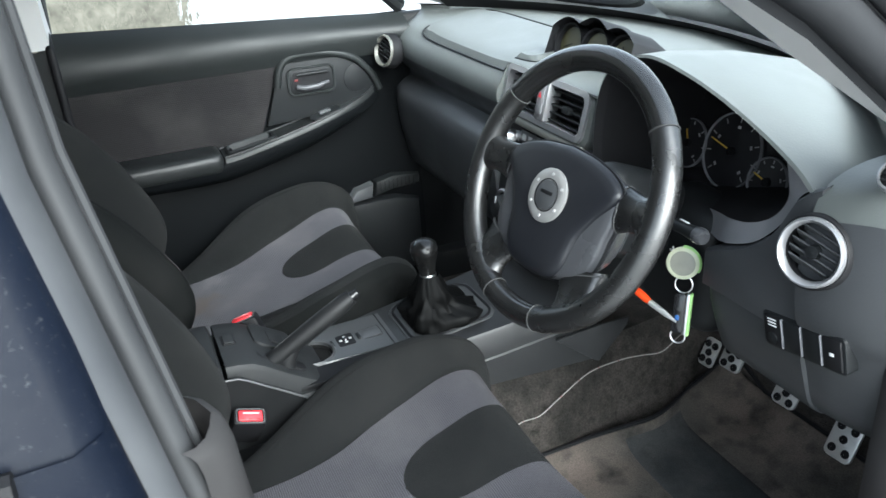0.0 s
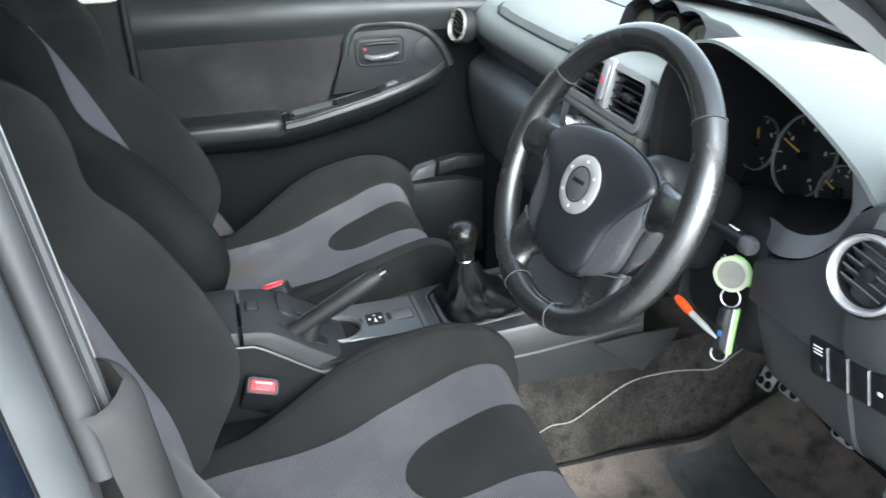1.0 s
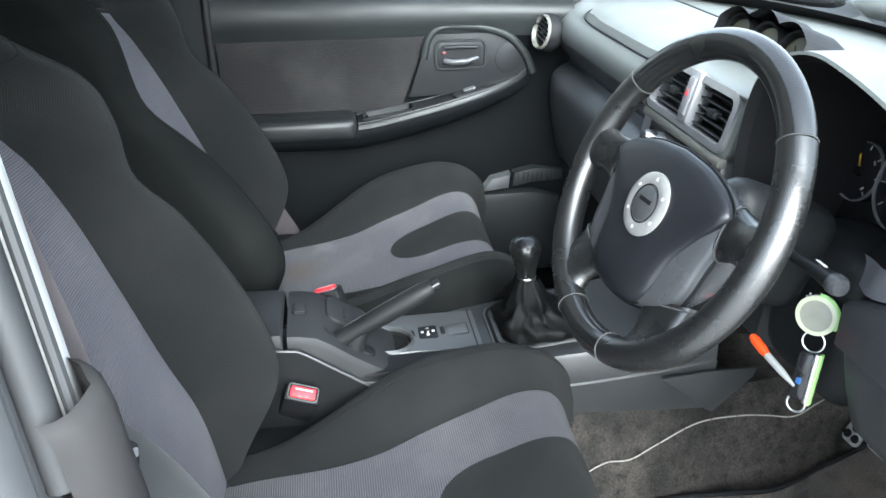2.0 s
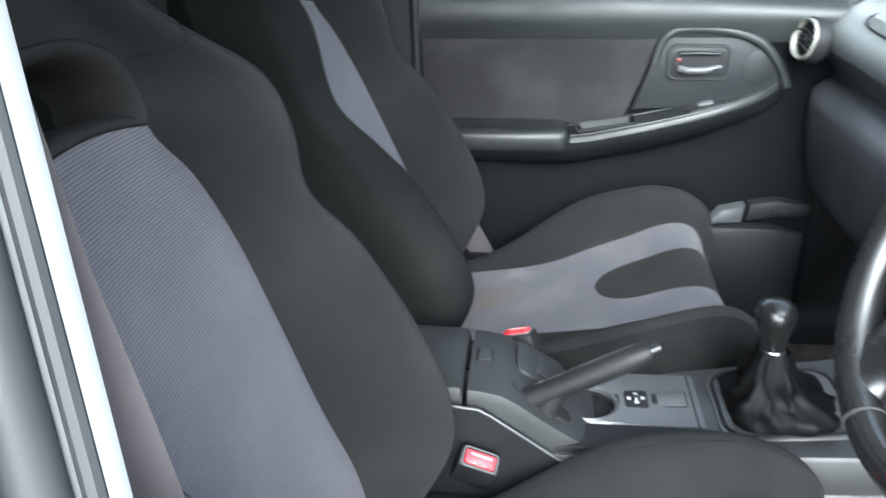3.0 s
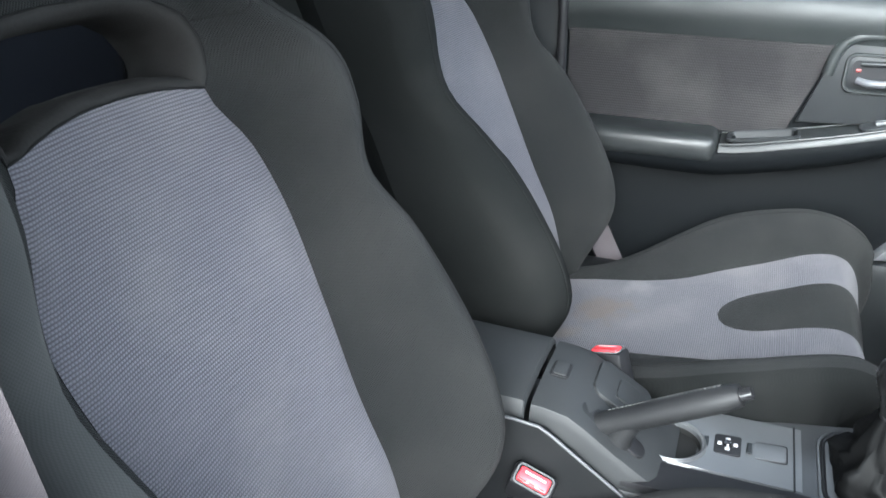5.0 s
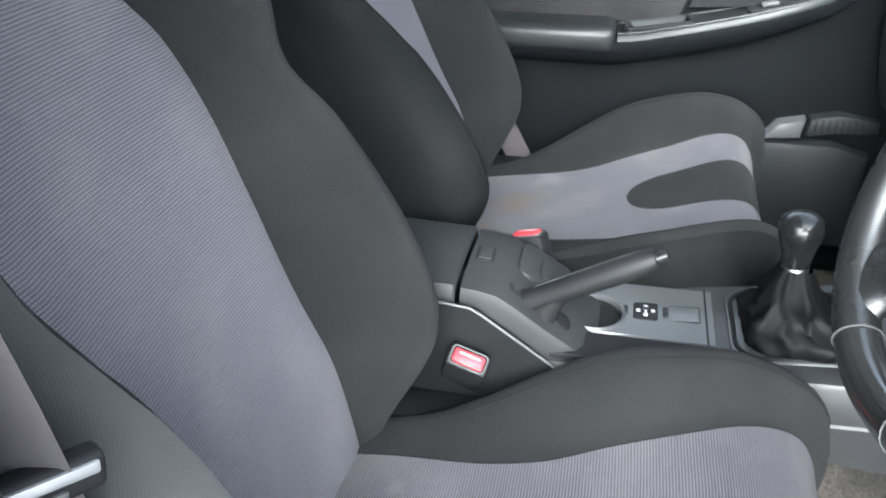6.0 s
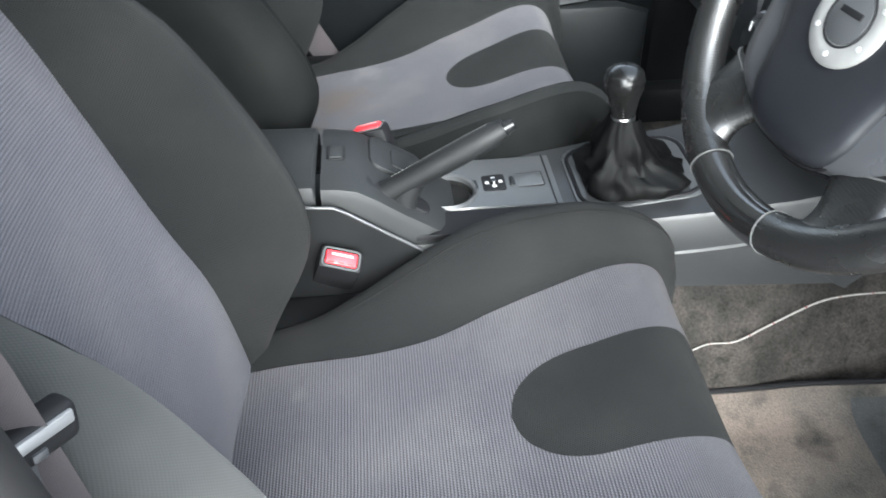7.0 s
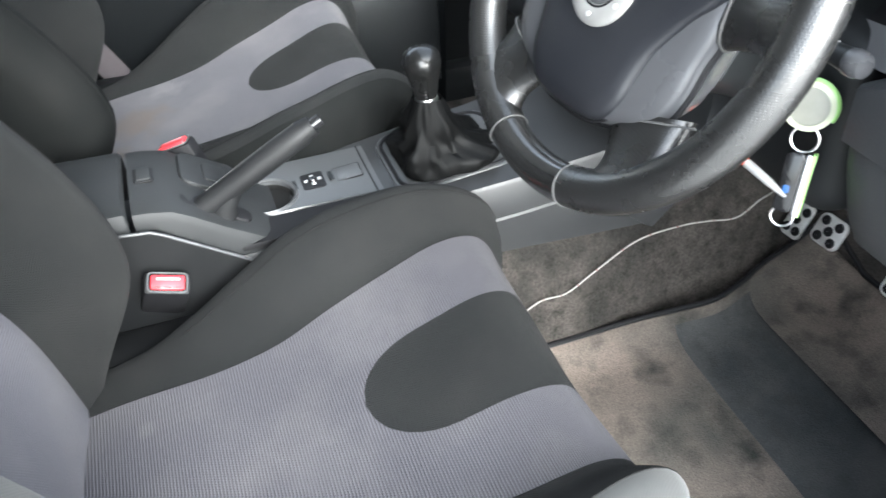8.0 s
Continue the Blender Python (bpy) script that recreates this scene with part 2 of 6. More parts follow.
def tinted():
    m, n, l, b = nodes_of("tinted_rear_glass")
    b.inputs["Base Color"].default_value = (0.03, 0.033, 0.033, 1)
    b.inputs["Roughness"].default_value = 0.02
    b.inputs["Transmission Weight"].default_value = 1.0
    b.inputs["IOR"].default_value = 1.3
    return m


M_PAINT, M_GLASS, M_ASPHALT, M_TINT, M_CLEAR = paint_blue(), wet_glass(), asphalt(), tinted(), clear_glass()
M_WALL = carpet("pale_wall_plaster", (0.125, 0.118, 0.098), (0.095, 0.090, 0.075), 12, 0.6)


# ---- mesh helpers ----
def part(name, bm, material, parent, label="", smooth=40):
    """Links a bmesh as one mesh object, under a thing or a part."""
    bmesh.ops.remove_doubles(bm, verts=bm.verts, dist=0.00002)
    bmesh.ops.recalc_face_normals(bm, faces=bm.faces)
    me = bpy.data.meshes.new(name)
    bm.to_mesh(me)
    bm.free()
    for f in me.polygons:
        f.use_smooth = True
    me.set_sharp_from_angle(angle=radians(smooth))
    me.materials.append(material)
    ob = new(name, me)
    if parent is not None:
        ob.parent = parent
    return tagged(ob, label)


def thing(name, label, category, group="", kind="", at=(0, 0, 0)):
    return tagged(new(name), label, category, group, kind) if at == (0, 0, 0) else placed(name, label, category, group, kind, at)


def placed(name, label, category, group, kind, at):
    ob = tagged(new(name), label, category, group, kind)
    ob.location = at
    return ob


def curve(xs, ys):
    """Smooth curve through the points (Catmull-Rom)."""
    xs, ys = list(xs), list(ys)

    def f(x):
        if x <= xs[0]:
            return ys[0]
        if x >= xs[-1]:
            return ys[-1]
        i = max(k for k in range(len(xs) - 1) if xs[k] <= x)
        h = xs[i + 1] - xs[i]
        t = (x - xs[i]) / h
        m0 = (ys[i + 1] - ys[i - 1]) / (xs[i + 1] - xs[i - 1]) if i else (ys[1] - ys[0]) / h
        m1 = (ys[i + 2] - ys[i]) / (xs[i + 2] - xs[i]) if i + 2 < len(xs) else (ys[i + 1] - ys[i]) / h
        return ((2 * t ** 3 - 3 * t * t + 1) * ys[i] + (t ** 3 - 2 * t * t + t) * h * m0
                + (3 * t * t - 2 * t ** 3) * ys[i + 1] + (t ** 3 - t * t) * h * m1)
    return f


def sheet(rows, uvs=None, keep=None, close=False):
    """A bmesh from rows of points; keep(i, j) tells which quads stay; uvs: rows of (u, v)."""
    bm = bmesh.new()
    vs = [[bm.verts.new(p) for p in r] for r in rows]
    layer = bm.loops.layers.uv.new("UVMap") if uvs else None
    for i in range(len(rows) - 1):
        n = len(rows[i])
        for j in range(n if close else n - 1):
            if keep and not keep(i, j):
                continue
            k = (j + 1) % n
            quad = [(i, j), (i, k), (i + 1, k), (i + 1, j)]
            if len({tuple(round(c, 6) for c in rows[a][b]) for a, b in quad}) < 3:
                continue
            f = bm.faces.new([vs[a][b] for a, b in quad])
            if uvs:
                for lp, (a, b) in zip(f.loops, quad):
                    lp[layer].uv = uvs[a][b]
    for v in [v for v in bm.verts if not v.link_faces]:
        bm.verts.remove(v)
    return bm


def tube(points, radius, sides=10, caps=True, into=None, flat=1.0):
    """A round bar along the points; radius may be a number or a list."""
    bm = into or bmesh.new()
    pts = [Vector(p) for p in points]
    rad = radius if isinstance(radius, (list, tuple)) else [radius] * len(pts)
    rings, side = [], None
    for i, p in enumerate(pts):
        d = (pts[min(i + 1, len(pts) - 1)] - pts[max(i - 1, 0)]).normalized()
        if side is None:
            side = d.orthogonal().normalized() if abs(d.z) > 0.9 else d.cross(Vector((0, 0, 1))).normalized()
        side = (side - d * side.dot(d)).normalized()
        up = side.cross(d)
        rings.append([bm.verts.new(p + rad[i] * (math.cos(a) * side + flat * math.sin(a) * up))
                      for a in (2 * math.pi * k / sides for k in range(sides))])
    for a, b in zip(rings, rings[1:]):
        for k in range(sides):
            bm.faces.new((a[k], a[(k + 1) % sides], b[(k + 1) % sides], b[k]))
    if caps:
        bm.faces.new(rings[0])
        bm.faces.new(rings[-1][::-1])
    return bm


def loop_tube(points, radius, sides=8, into=None):
    """A closed round bar along a ring of points."""
    bm = into or bmesh.new()
    pts = [Vector(p) for p in points]
    n, rings = len(pts), []
    mid = sum(pts, Vector()) / n
    for i, p in enumerate(pts):
        d = (pts[(i + 1) % n] - pts[i - 1]).normalized()
        out = p - mid
        out = (out - d * out.dot(d)).normalized()
        up = out.cross(d)
        rings.append([bm.verts.new(p + radius * (math.cos(a) * out + math.sin(a) * up)) for a in (2 * math.pi * k / sides for k in range(sides))])
    for i in range(n):
        a, b = rings[i], rings[(i + 1) % n]
        for k in range(sides):
            bm.faces.new((a[k], a[(k + 1) % sides], b[(k + 1) % sides], b[k]))
    return bm


def block(lo, hi, bevel=0.004, m=None, into=None, segments=2):
    """A box between two corners with rounded edges, placed by m."""
    one = bmesh.new()
    bmesh.ops.create_cube(one, size=1)
    size = [b - a for a, b in zip(lo, hi)]
    mid = [(a + b) / 2 for a, b in zip(lo, hi)]
    for v in one.verts:
        v.co = Vector(c * s + o for c, s, o in zip(v.co, size, mid))
    if bevel:
        bmesh.ops.bevel(one, geom=one.edges[:], offset=min(bevel, min(size) * 0.49), segments=segments, affect="EDGES", profile=0.5)
    if m is not None:
        one.transform(m)
    if into is None:
        return one
    me = bpy.data.meshes.new("joined")
    one.to_mesh(me)
    into.from_mesh(me)
    bpy.data.meshes.remove(me)
    one.free()
    return into


def slab(outline, depth, m, bevel=0.003, into=None):
    """A plate with a given outline in its own x, y, with its face at z = depth, rounded edges."""
    one = bmesh.new()
    f = one.faces.new([one.verts.new((x, y, 0)) for x, y in outline])
    r = bmesh.ops.extrude_face_region(one, geom=[f])
    top = [v for v in r["geom"] if isinstance(v, bmesh.types.BMVert)]
    bmesh.ops.translate(one, verts=top, vec=(0, 0, depth))
    if bevel:
        edges = [e for e in one.edges if all(v in top for v in e.verts)]
        bmesh.ops.bevel(one, geom=edges, offset=bevel, segments=2, affect="EDGES", profile=0.5)
    one.transform(m)
    if into is None:
        return one
    me = bpy.data.meshes.new("joined")
    one.to_mesh(me)
    into.from_mesh(me)
    bpy.data.meshes.remove(me)
    one.free()
    return into


def rounded(w, h, r, n=5, cx=0.0, cy=0.0):
    """Outline of a rectangle w x h with rounded corners."""
    out = []
    for sx, sy, a0 in ((1, 1, 0), (-1, 1, 90), (-1, -1, 180), (1, -1, 270)):
        for k in range(n + 1):
            a = radians(a0 + 90 * k / n)
            out.append((cx + sx * (w / 2 - r) + r * math.cos(a), cy + sy * (h / 2 - r) + r * math.sin(a)))
    return out


def disc(r, n=32, cx=0.0, cy=0.0, squash=1.0):
    return [(cx + r * math.cos(2 * math.pi * k / n), cy + squash * r * math.sin(2 * math.pi * k / n)) for k in range(n)]


def lathe(profile, m, n=36, into=None, closed=False):
    """A turned body: profile of (radius, height) round its own z."""
    bm = into or bmesh.new()
    rings = []
    for r, h in profile:
        rings.append([bm.verts.new(m @ Vector((r * math.cos(2 * math.pi * k / n), r * math.sin(2 * math.pi * k / n), h))) for k in range(n)])
    pairs = list(zip(rings, rings[1:])) + ([(rings[-1], rings[0])] if closed else [])
    for a, b in pairs:
        for k in range(n):
            bm.faces.new((a[k], a[(k + 1) % n], b[(k + 1) % n], b[k]))
    return bm


def facing(at, normal, up=(0, 0, 1)):
    """A pose whose own z looks along normal, with y towards up."""
    z = Vector(normal).normalized()
    x = Vector(up).cross(z).normalized()
    y = z.cross(x)
    return Matrix.Translation(at) @ Matrix((x, y, z)).transposed().to_4x4()


# ---- setting: ground, wall outside ----
bm = bmesh.new()
bmesh.ops.create_grid(bm, x_segments=8, y_segments=8, size=60)
tagged(part("ground", bm, M_ASPHALT, None), "pale wet concrete yard", "ground", kind="structure")
bm = block((-4.6, -14, 0.0), (-4.3, 0.62, 2.2), 0.02)
tagged(part("backdrop", bm, M_WALL, None), "pale plastered boundary wall beyond the car", "wall", kind="structure")



# ---- car seats ----
BACK_H = (-0.06, 0, 0.1, 0.16, 0.23, 0.29, 0.35, 0.40, 0.47, 0.52, 0.57, 0.62, 0.70, 0.78, 0.83)
bolster = curve(BACK_H, (0.0, 0.03, 0.096, 0.116, 0.120, 0.115, 0.102, 0.080, 0.098, 0.097, 0.060, 0.034, 0.032, 0.022, -0.03))
back_w = curve(BACK_H, (0.20, 0.222, 0.240, 0.246, 0.245, 0.238, 0.226, 0.222, 0.228, 0.224, 0.188, 0.160, 0.150, 0.128, 0.080))
panel_w = curve((-0.06, 0, 0.1, 0.2, 0.3, 0.38, 0.44, 0.49, 0.53, 0.57, 0.62, 0.7, 0.83), (0.132, 0.133, 0.126, 0.126, 0.136, 0.142, 0.132, 0.104, 0.120, 0.100, 0.07, 0.06, 0.03))
back_t = curve((-0.06, 0.1, 0.3, 0.5, 0.6, 0.75, 0.83), (0.11, 0.12, 0.11, 0.10, 0.08, 0.07, 0.05))
NP, NB, NR = 8, 8, 6                     # columns of half the panel, the bolster's front and its outer round
ROWS_LOW, ROWS_HOLE, ROWS_HEAD = 40, 8, 18


def hole_low(u):
    return 0.495 + 0.012 * (1 - abs(u) ** 2.2)


def hole_high(u):
    return 0.553 + 0.023 * (1 - abs(u) ** 4)


def back_point(x, h, out, rake):
    tuck = 0.050 * max(0.0, 1 - (h + 0.06) / 0.2) ** 1.5        # the lumbar curve falls back into the crease
    return (x, -h * math.tan(rake) + out - tuck, 0.5 + h)


def back_row(i):
    """Height of row i at the panel's share u (0 centre, 1 edge)."""
    def at(u):
        a, b = hole_low(u), hole_high(u)
        if i <= ROWS_LOW:
            return -0.06 + (a + 0.06) * i / ROWS_LOW
        if i <= ROWS_LOW + ROWS_HOLE:
            return a + (b - a) * (i - ROWS_LOW) / ROWS_HOLE
        return b + (0.83 - b) * (i - ROWS_LOW - ROWS_HOLE) / ROWS_HEAD
    return at


def back_half(i):
    """Points (x, height, forward offset) of half a row, from the centre to the back of the side."""
    at, out = back_row(i), []
    for k in range(NP + 1):
        u = k / NP
        h = at(u)
        w = panel_w(at(1.0))
        out.append((w * u, h, 0.010 * u * u - (0.014 if k == NP and i <= ROWS_LOW else 0.0) * 0.25))
    h = at(1.0)
    w, full, b = panel_w(h), back_w(h), bolster(h)
    ridge = full - 0.055 + 0.022 * math.exp(-((h - 0.37) / 0.06) ** 2)
    ridge = max(ridge, w + 0.01)
    for k in range(1, NB + 1):
        s = k / NB
        out.append((w + (ridge - w) * s, h, 0.010 + (b - 0.010) * (0.5 - 0.5 * math.cos(math.pi * min(1, s * 1.0))) ** 0.9))
    for k in range(1, NR + 1):
        a = math.pi / 2 * k / NR
        out.append((ridge + (full - ridge) * math.sin(a), h, b - 0.055 * (1 - math.cos(a))))
    t = back_t(h)
    for s in (0.35, 0.7):
        out.append((full - 0.01 * s, h, (b - 0.055) * (1 - s) - t * s))
    out.append((full - 0.035, h, -t))
    return out


def build_back(seat, rake, entry_cloth):
    half = [back_half(i) for i in range(ROWS_LOW + ROWS_HOLE + ROWS_HEAD + 1)]
    rows, uvs = [], []
    for r in half:
        worn = 1 - 0.26 * math.exp(-((r[-1][1] - 0.44) / 0.10) ** 2)      # the entry-side bolster is pressed flat with use
        worn += 0.10 * math.exp(-((r[-1][1] - 0.17) / 0.10) ** 2)
        line = [(-x, h, o) for x, h, o in r[:0:-1]] + [(x, h, o * (worn if o > 0.012 else 1)) for x, h, o in r]
        rows.append([back_point(x, h, o + 0.0035 * noise.noise(Vector((x * 9, h * 9, 3.0))) * (0 if abs(x) > back_w(h) - 0.05 else 1), rake) for x, h, o in line])
        d, u = 0.0, []
        for a, b in zip(line, line[1:]):
            u.append(d)
            d += math.hypot(b[0] - a[0], b[2] - a[2])
        u.append(d)
        uvs.append([(v - d / 2, p[1] * 1.06) for v, p in zip(u, line)])
    mid = len(half[0]) - 1
    last = len(rows) - 1

    def in_panel(j):
        return mid - NP <= j < mid + NP

    def in_hole(i, j):
        return ROWS_LOW <= i < ROWS_LOW + ROWS_HOLE and in_panel(j)
    reach, entry = NP + NB + 2, NP + NB + NR + 2        # on the entry side entry_cloth rounds the flank, the driver's paled for door light
    part("backrest_cover", sheet(rows, uvs, lambda i, j: not in_hole(i, j) and not (i < ROWS_LOW and in_panel(j)) and mid - reach <= j < mid + NP + NB - 1), M_COVER, seat, "dark charcoal ribbed backrest cover", 60)
    part("entry_bolster", sheet(rows, uvs, lambda i, j: mid + NP + NB - 1 <= j < mid + entry), entry_cloth, seat, "bolster flank in cover cloth paled for door light" if entry_cloth is M_DOORLIT else "", 60)
    cover = sheet(rows, uvs, lambda i, j: not mid - reach <= j < mid + entry)
    # the back of the shell, and the closed top
    layer = cover.loops.layers.uv.active
    rear = [[back_point(half[i][-1][0] * s, half[i][-1][1] if abs(s) == 1 else back_row(i)(min(1, abs(s) * 1.6)), -back_t(half[i][-1][1]) - 0.012 * (1 - s * s), rake)
             for s in (k / 8 for k in range(-8, 9))] for i in range(last + 1)]
    ver = [[cover.verts.new(p) for p in r] for r in rear]
    for i in range(last):
        for j in range(16):
            if ROWS_LOW - 5 <= i < ROWS_LOW + ROWS_HOLE and 2 <= j < 14:
                continue
            cover.faces.new((ver[i][j + 1], ver[i][j], ver[i + 1][j], ver[i + 1][j + 1]))
    part("backrest_side", cover, M_SIDE, seat, "black side and rear cloth", 60)
    part("backrest_insert", sheet([r[mid - NP:mid + NP + 1] for r in rows[:ROWS_LOW + 1]], [r[mid - NP:mid + NP + 1] for r in uvs[:ROWS_LOW + 1]]), M_INSERT, seat, "purple-grey honeycomb woven insert", 60)
    # the opening under the headrest: rolled lip and lining
    ring = [rows[ROWS_LOW][j] for j in range(mid - NP, mid + NP + 1)]
    ring += [rows[i][mid + NP] for i in range(ROWS_LOW + 1, ROWS_LOW + ROWS_HOLE)]
    ring += [rows[ROWS_LOW + ROWS_HOLE][j] for j in range(mid + NP, mid - NP - 1, -1)]
    ring += [rows[i][mid - NP] for i in range(ROWS_LOW + ROWS_HOLE - 1, ROWS_LOW, -1)]
    c = sum((Vector(p) for p in ring), Vector()) / len(ring)
    back = Vector((0, -1, -0.30)).normalized()
    loops = []
    for inset, depth in ((0.0, 0.0), (0.0015, -0.0015), (0.005, -0.001), (0.009, 0.003), (0.012, 0.010), (0.013, 0.022), (0.013, 0.044), (0.008, 0.066), (-0.006, 0.094)):
        loop = []
        for p in ring:
            p = Vector(p)
            core = Vector((max(-0.075, min(0.075, p.x)), c.y, c.z + 0.004))
            ruck = 0.0022 * noise.noise(Vector((p.x * 60, p.z * 60, depth * 90))) if inset else 0.0
            loop.append(p + (core - p).normalized() * (inset + ruck) + back * depth)
        loops.append(loop)
    part("opening_lining", sheet(loops, close=True), M_COVERLINING, seat, "worn black lining of the headrest opening", 60)
    part("opening_seam", loop_tube([Vector(p) + Vector((0, 0.0005, 0)) for p in ring], 0.0012), M_SEAMWELL, seat)
    for side in (-1, 1):
        col = mid + side * (NP + NB + 1)
        if side < 0 or entry_cloth is not M_DOORLIT:
            part("seam", tube([Vector(rows[i][col]) for i in range(2, ROWS_LOW + ROWS_HOLE + 6)], 0.0007, 6), M_SEAMWELL, seat)
        edge = mid + side * NP
        part("seam", tube([Vector(rows[i][edge]) + Vector((0, 0.0002, 0)) for i in range(1, ROWS_LOW + 1)], 0.0004, 6), M_SEAMWELL, seat)
        k = ROWS_LOW + ROWS_HOLE - 2
        line = []
        for n in range(0, NB + 5):
            f = k + 1 + 2.6 * (n / (NB + 4))
            a, b = Vector(rows[int(f)][edge + side * n]), Vector(rows[int(f) + 1][edge + side * n])
            line.append(a.lerp(b, f - int(f)) + Vector((0, 0.0004, 0)))
        part("shoulder_seam", tube(line, 0.0007, 6), M_SEAMWELL, seat)


M_COVERLINING = plastic("opening_lining_cloth", (0.0075, 0.0070, 0.0066), 0.85, 260, 0.9, wear=0.06, spec=0.15)
PROFILE_Y = curve((0, 0.08, 0.2, 0.36, 0.52, 0.64, 0.74, 0.80, 0.86, 0.92, 1.0), (-0.10, -0.03, 0.06, 0.18, 0.297, 0.376, 0.420, 0.441, 0.452, 0.448, 0.425))
PROFILE_Z = curve((0, 0.08, 0.2, 0.36, 0.52, 0.64, 0.74, 0.80, 0.86, 0.92, 1.0), (0.470, 0.486, 0.496, 0.514, 0.540, 0.562, 0.560, 0.535, 0.49, 0.44, 0.35))
insert_w = curve((-0.1, 0.0, 0.10, 0.18, 0.25, 0.31, 0.40, 0.47), (0.11, 0.122, 0.118, 0.126, 0.146, 0.160, 0.166, 0.166))
crest_w = curve((-0.1, 0.05, 0.10, 0.16, 0.22, 0.29, 0.36, 0.42, 0.47), (0.165, 0.180, 0.195, 0.215, 0.232, 0.238, 0.228, 0.208, 0.196))
crest_h = curve((-0.1, 0.03, 0.10, 0.16, 0.23, 0.30, 0.37, 0.42, 0.46, 0.49), (0.0, 0.004, 0.018, 0.036, 0.050, 0.054, 0.048, 0.036, 0.022, 0.012))


def tongue_w(y):
    if y <= 0.245:
        return 0.0
    d = min(1.0, (y - 0.245) / 0.080)
    return 0.066 * (1 - (1 - d) ** 2.2) ** 0.5 * (1 + 0.06 * min(1, (y - 0.245) / 0.2))


def build_cushion(seat, insert, lift, entry_cloth, hump):
    ts = [i / 60 for i in range(26)] + [0.4305 + 0.0016 * i for i in range(24)] + [i / 60 for i in range(29, 61)]
    rows, uvs = [], []
    for t in ts:
        y, z = PROFILE_Y(t), PROFILE_Z(t) + lift * min(1.0, max(0.0, (t - 0.1) / 0.6))
        d = Vector((0, PROFILE_Y(t + 0.004) - PROFILE_Y(t - 0.004), PROFILE_Z(t + 0.004) - PROFILE_Z(t - 0.004)))
        d.normalize()
        up = Vector((0, -d.z, d.y))
        far = y if t < 0.8 else 0.452 + (t - 0.8) * 0.3
        wt, wi, wc, hc = tongue_w(far), insert_w(far), crest_w(far), crest_h(far)
        half = [(wt * k / 4, 0.0) for k in range(5)]
        half += [(wt + (wi - wt) * k / 6, 0.004 * (k / 6) ** 2) for k in range(1, 7)]
        half += [(wi + (wc - wi) * k / 8, 0.004 + (hc - 0.004) * (0.5 - 0.5 * math.cos(math.pi * k / 8))) for k in range(1, 9)]
        half += [(wc + 0.030 * math.sin(a), hc - 0.034 * (1 - math.cos(a))) for a in (math.pi / 2 * k / 6 for k in range(1, 7))]
        half += [(wc + 0.030 - 0.004 * k, hc - 0.034 - 0.045 * k) for k in (1, 2, 3)]
        line = [(-x, o * hump if o > 0 else o) for x, o in half[:0:-1]] + half
        rows.append([tuple(Vector((x, y, z)) + up * (o + 0.004 * noise.noise(Vector((x * 8, t * 7, 8.0))))) for x, o in line])
        uvs.append([(x + (o * 0.7 if x > 0 else -o * 0.7), t * 0.72) for x, o in line])
    mid = len(rows[0]) // 2

    def zone(i, j):
        k = j - mid if j >= mid else mid - 1 - j
        if k < 4:
            return "tongue"
        return "insert" if k < 10 else "cover" if k < (17 if j >= mid and entry_cloth is M_DOORLIT else 20) else "side_left" if j < mid else "side_right"
    part("cushion_cover", sheet(rows, uvs, lambda i, j: zone(i, j) == "cover"), M_COVER, seat, "dark charcoal woven cushion side cover", 60)
    for flank in ("side_left", "side_right"):
        # The driver's right flank gets the copy paled for door light.
        part("cushion_side", sheet(rows, uvs, lambda i, j: zone(i, j) == flank), entry_cloth if flank == "side_right" else M_SIDE, seat, "side cloth paled for door light" if flank == "side_right" and entry_cloth is M_DOORLIT else "black side cloth", 60)
    part("cushion_insert", sheet(rows, uvs, lambda i, j: zone(i, j) == "insert"), insert, seat, "purple-grey honeycomb woven insert", 60)
    part("cushion_tongue", sheet(rows, uvs, lambda i, j: zone(i, j) == "tongue"), M_COVER, seat, "dark rounded fabric tongue", 60)
    for side in (-1, 1):
        col = mid + side * 10
        part("seam", tube([Vector(r[col]) + Vector((0, 0, 0.0003)) for r in rows[6:]], 0.0004, 6), M_SEAMWELL, seat)
        col = mid + side * 17
        part("seam", tube([Vector(r[col]) + Vector((0, 0, 0.0003)) for r in rows[14:72]], 0.0006, 6), M_SEAMWELL, seat)
        part("valance", block((side * 0.225 - 0.030, -0.16, 0.335), (side * 0.225 + 0.030, 0.36, 0.485), 0.012), M_SIDEPANEL, seat)
        part("rail", block((side * 0.19 - 0.02, -0.18, 0.262), (side * 0.19 + 0.02, 0.40, 0.34), 0.004), M_BLACK, seat)
    part("base", block((-0.20, -0.14, 0.33), (0.20, 0.40, 0.44), 0.02), M_BLACK, seat)


def car_seat(label, x, rake, insert, lift=0.0, entry_cloth=M_SIDE, hump=1.0):
    seat = thing("bucket_seat", label, "car seat", "front seats")
    build_back(seat, radians(rake), entry_cloth)
    build_cushion(seat, insert, lift, entry_cloth, hump)
    seat.location = (x, 0, 0)
    return seat


car_seat("dark grey cloth bucket seat with purple-grey insert, worn", 0.35, 22.0, M_WORNSEAT, entry_cloth=M_DOORLIT)
car_seat("dark grey cloth bucket seat with stained purple-grey insert, by the door", -0.35, 25.5, M_STAINED, 0.024, hump=1.25)
# ---- dashboard ----
dash = thing("dashboard", "charcoal grained plastic dashboard with silver vents", "dashboard")


def screen_y(x):
    return 1.0 - 0.62 * abs(x) ** 2.1


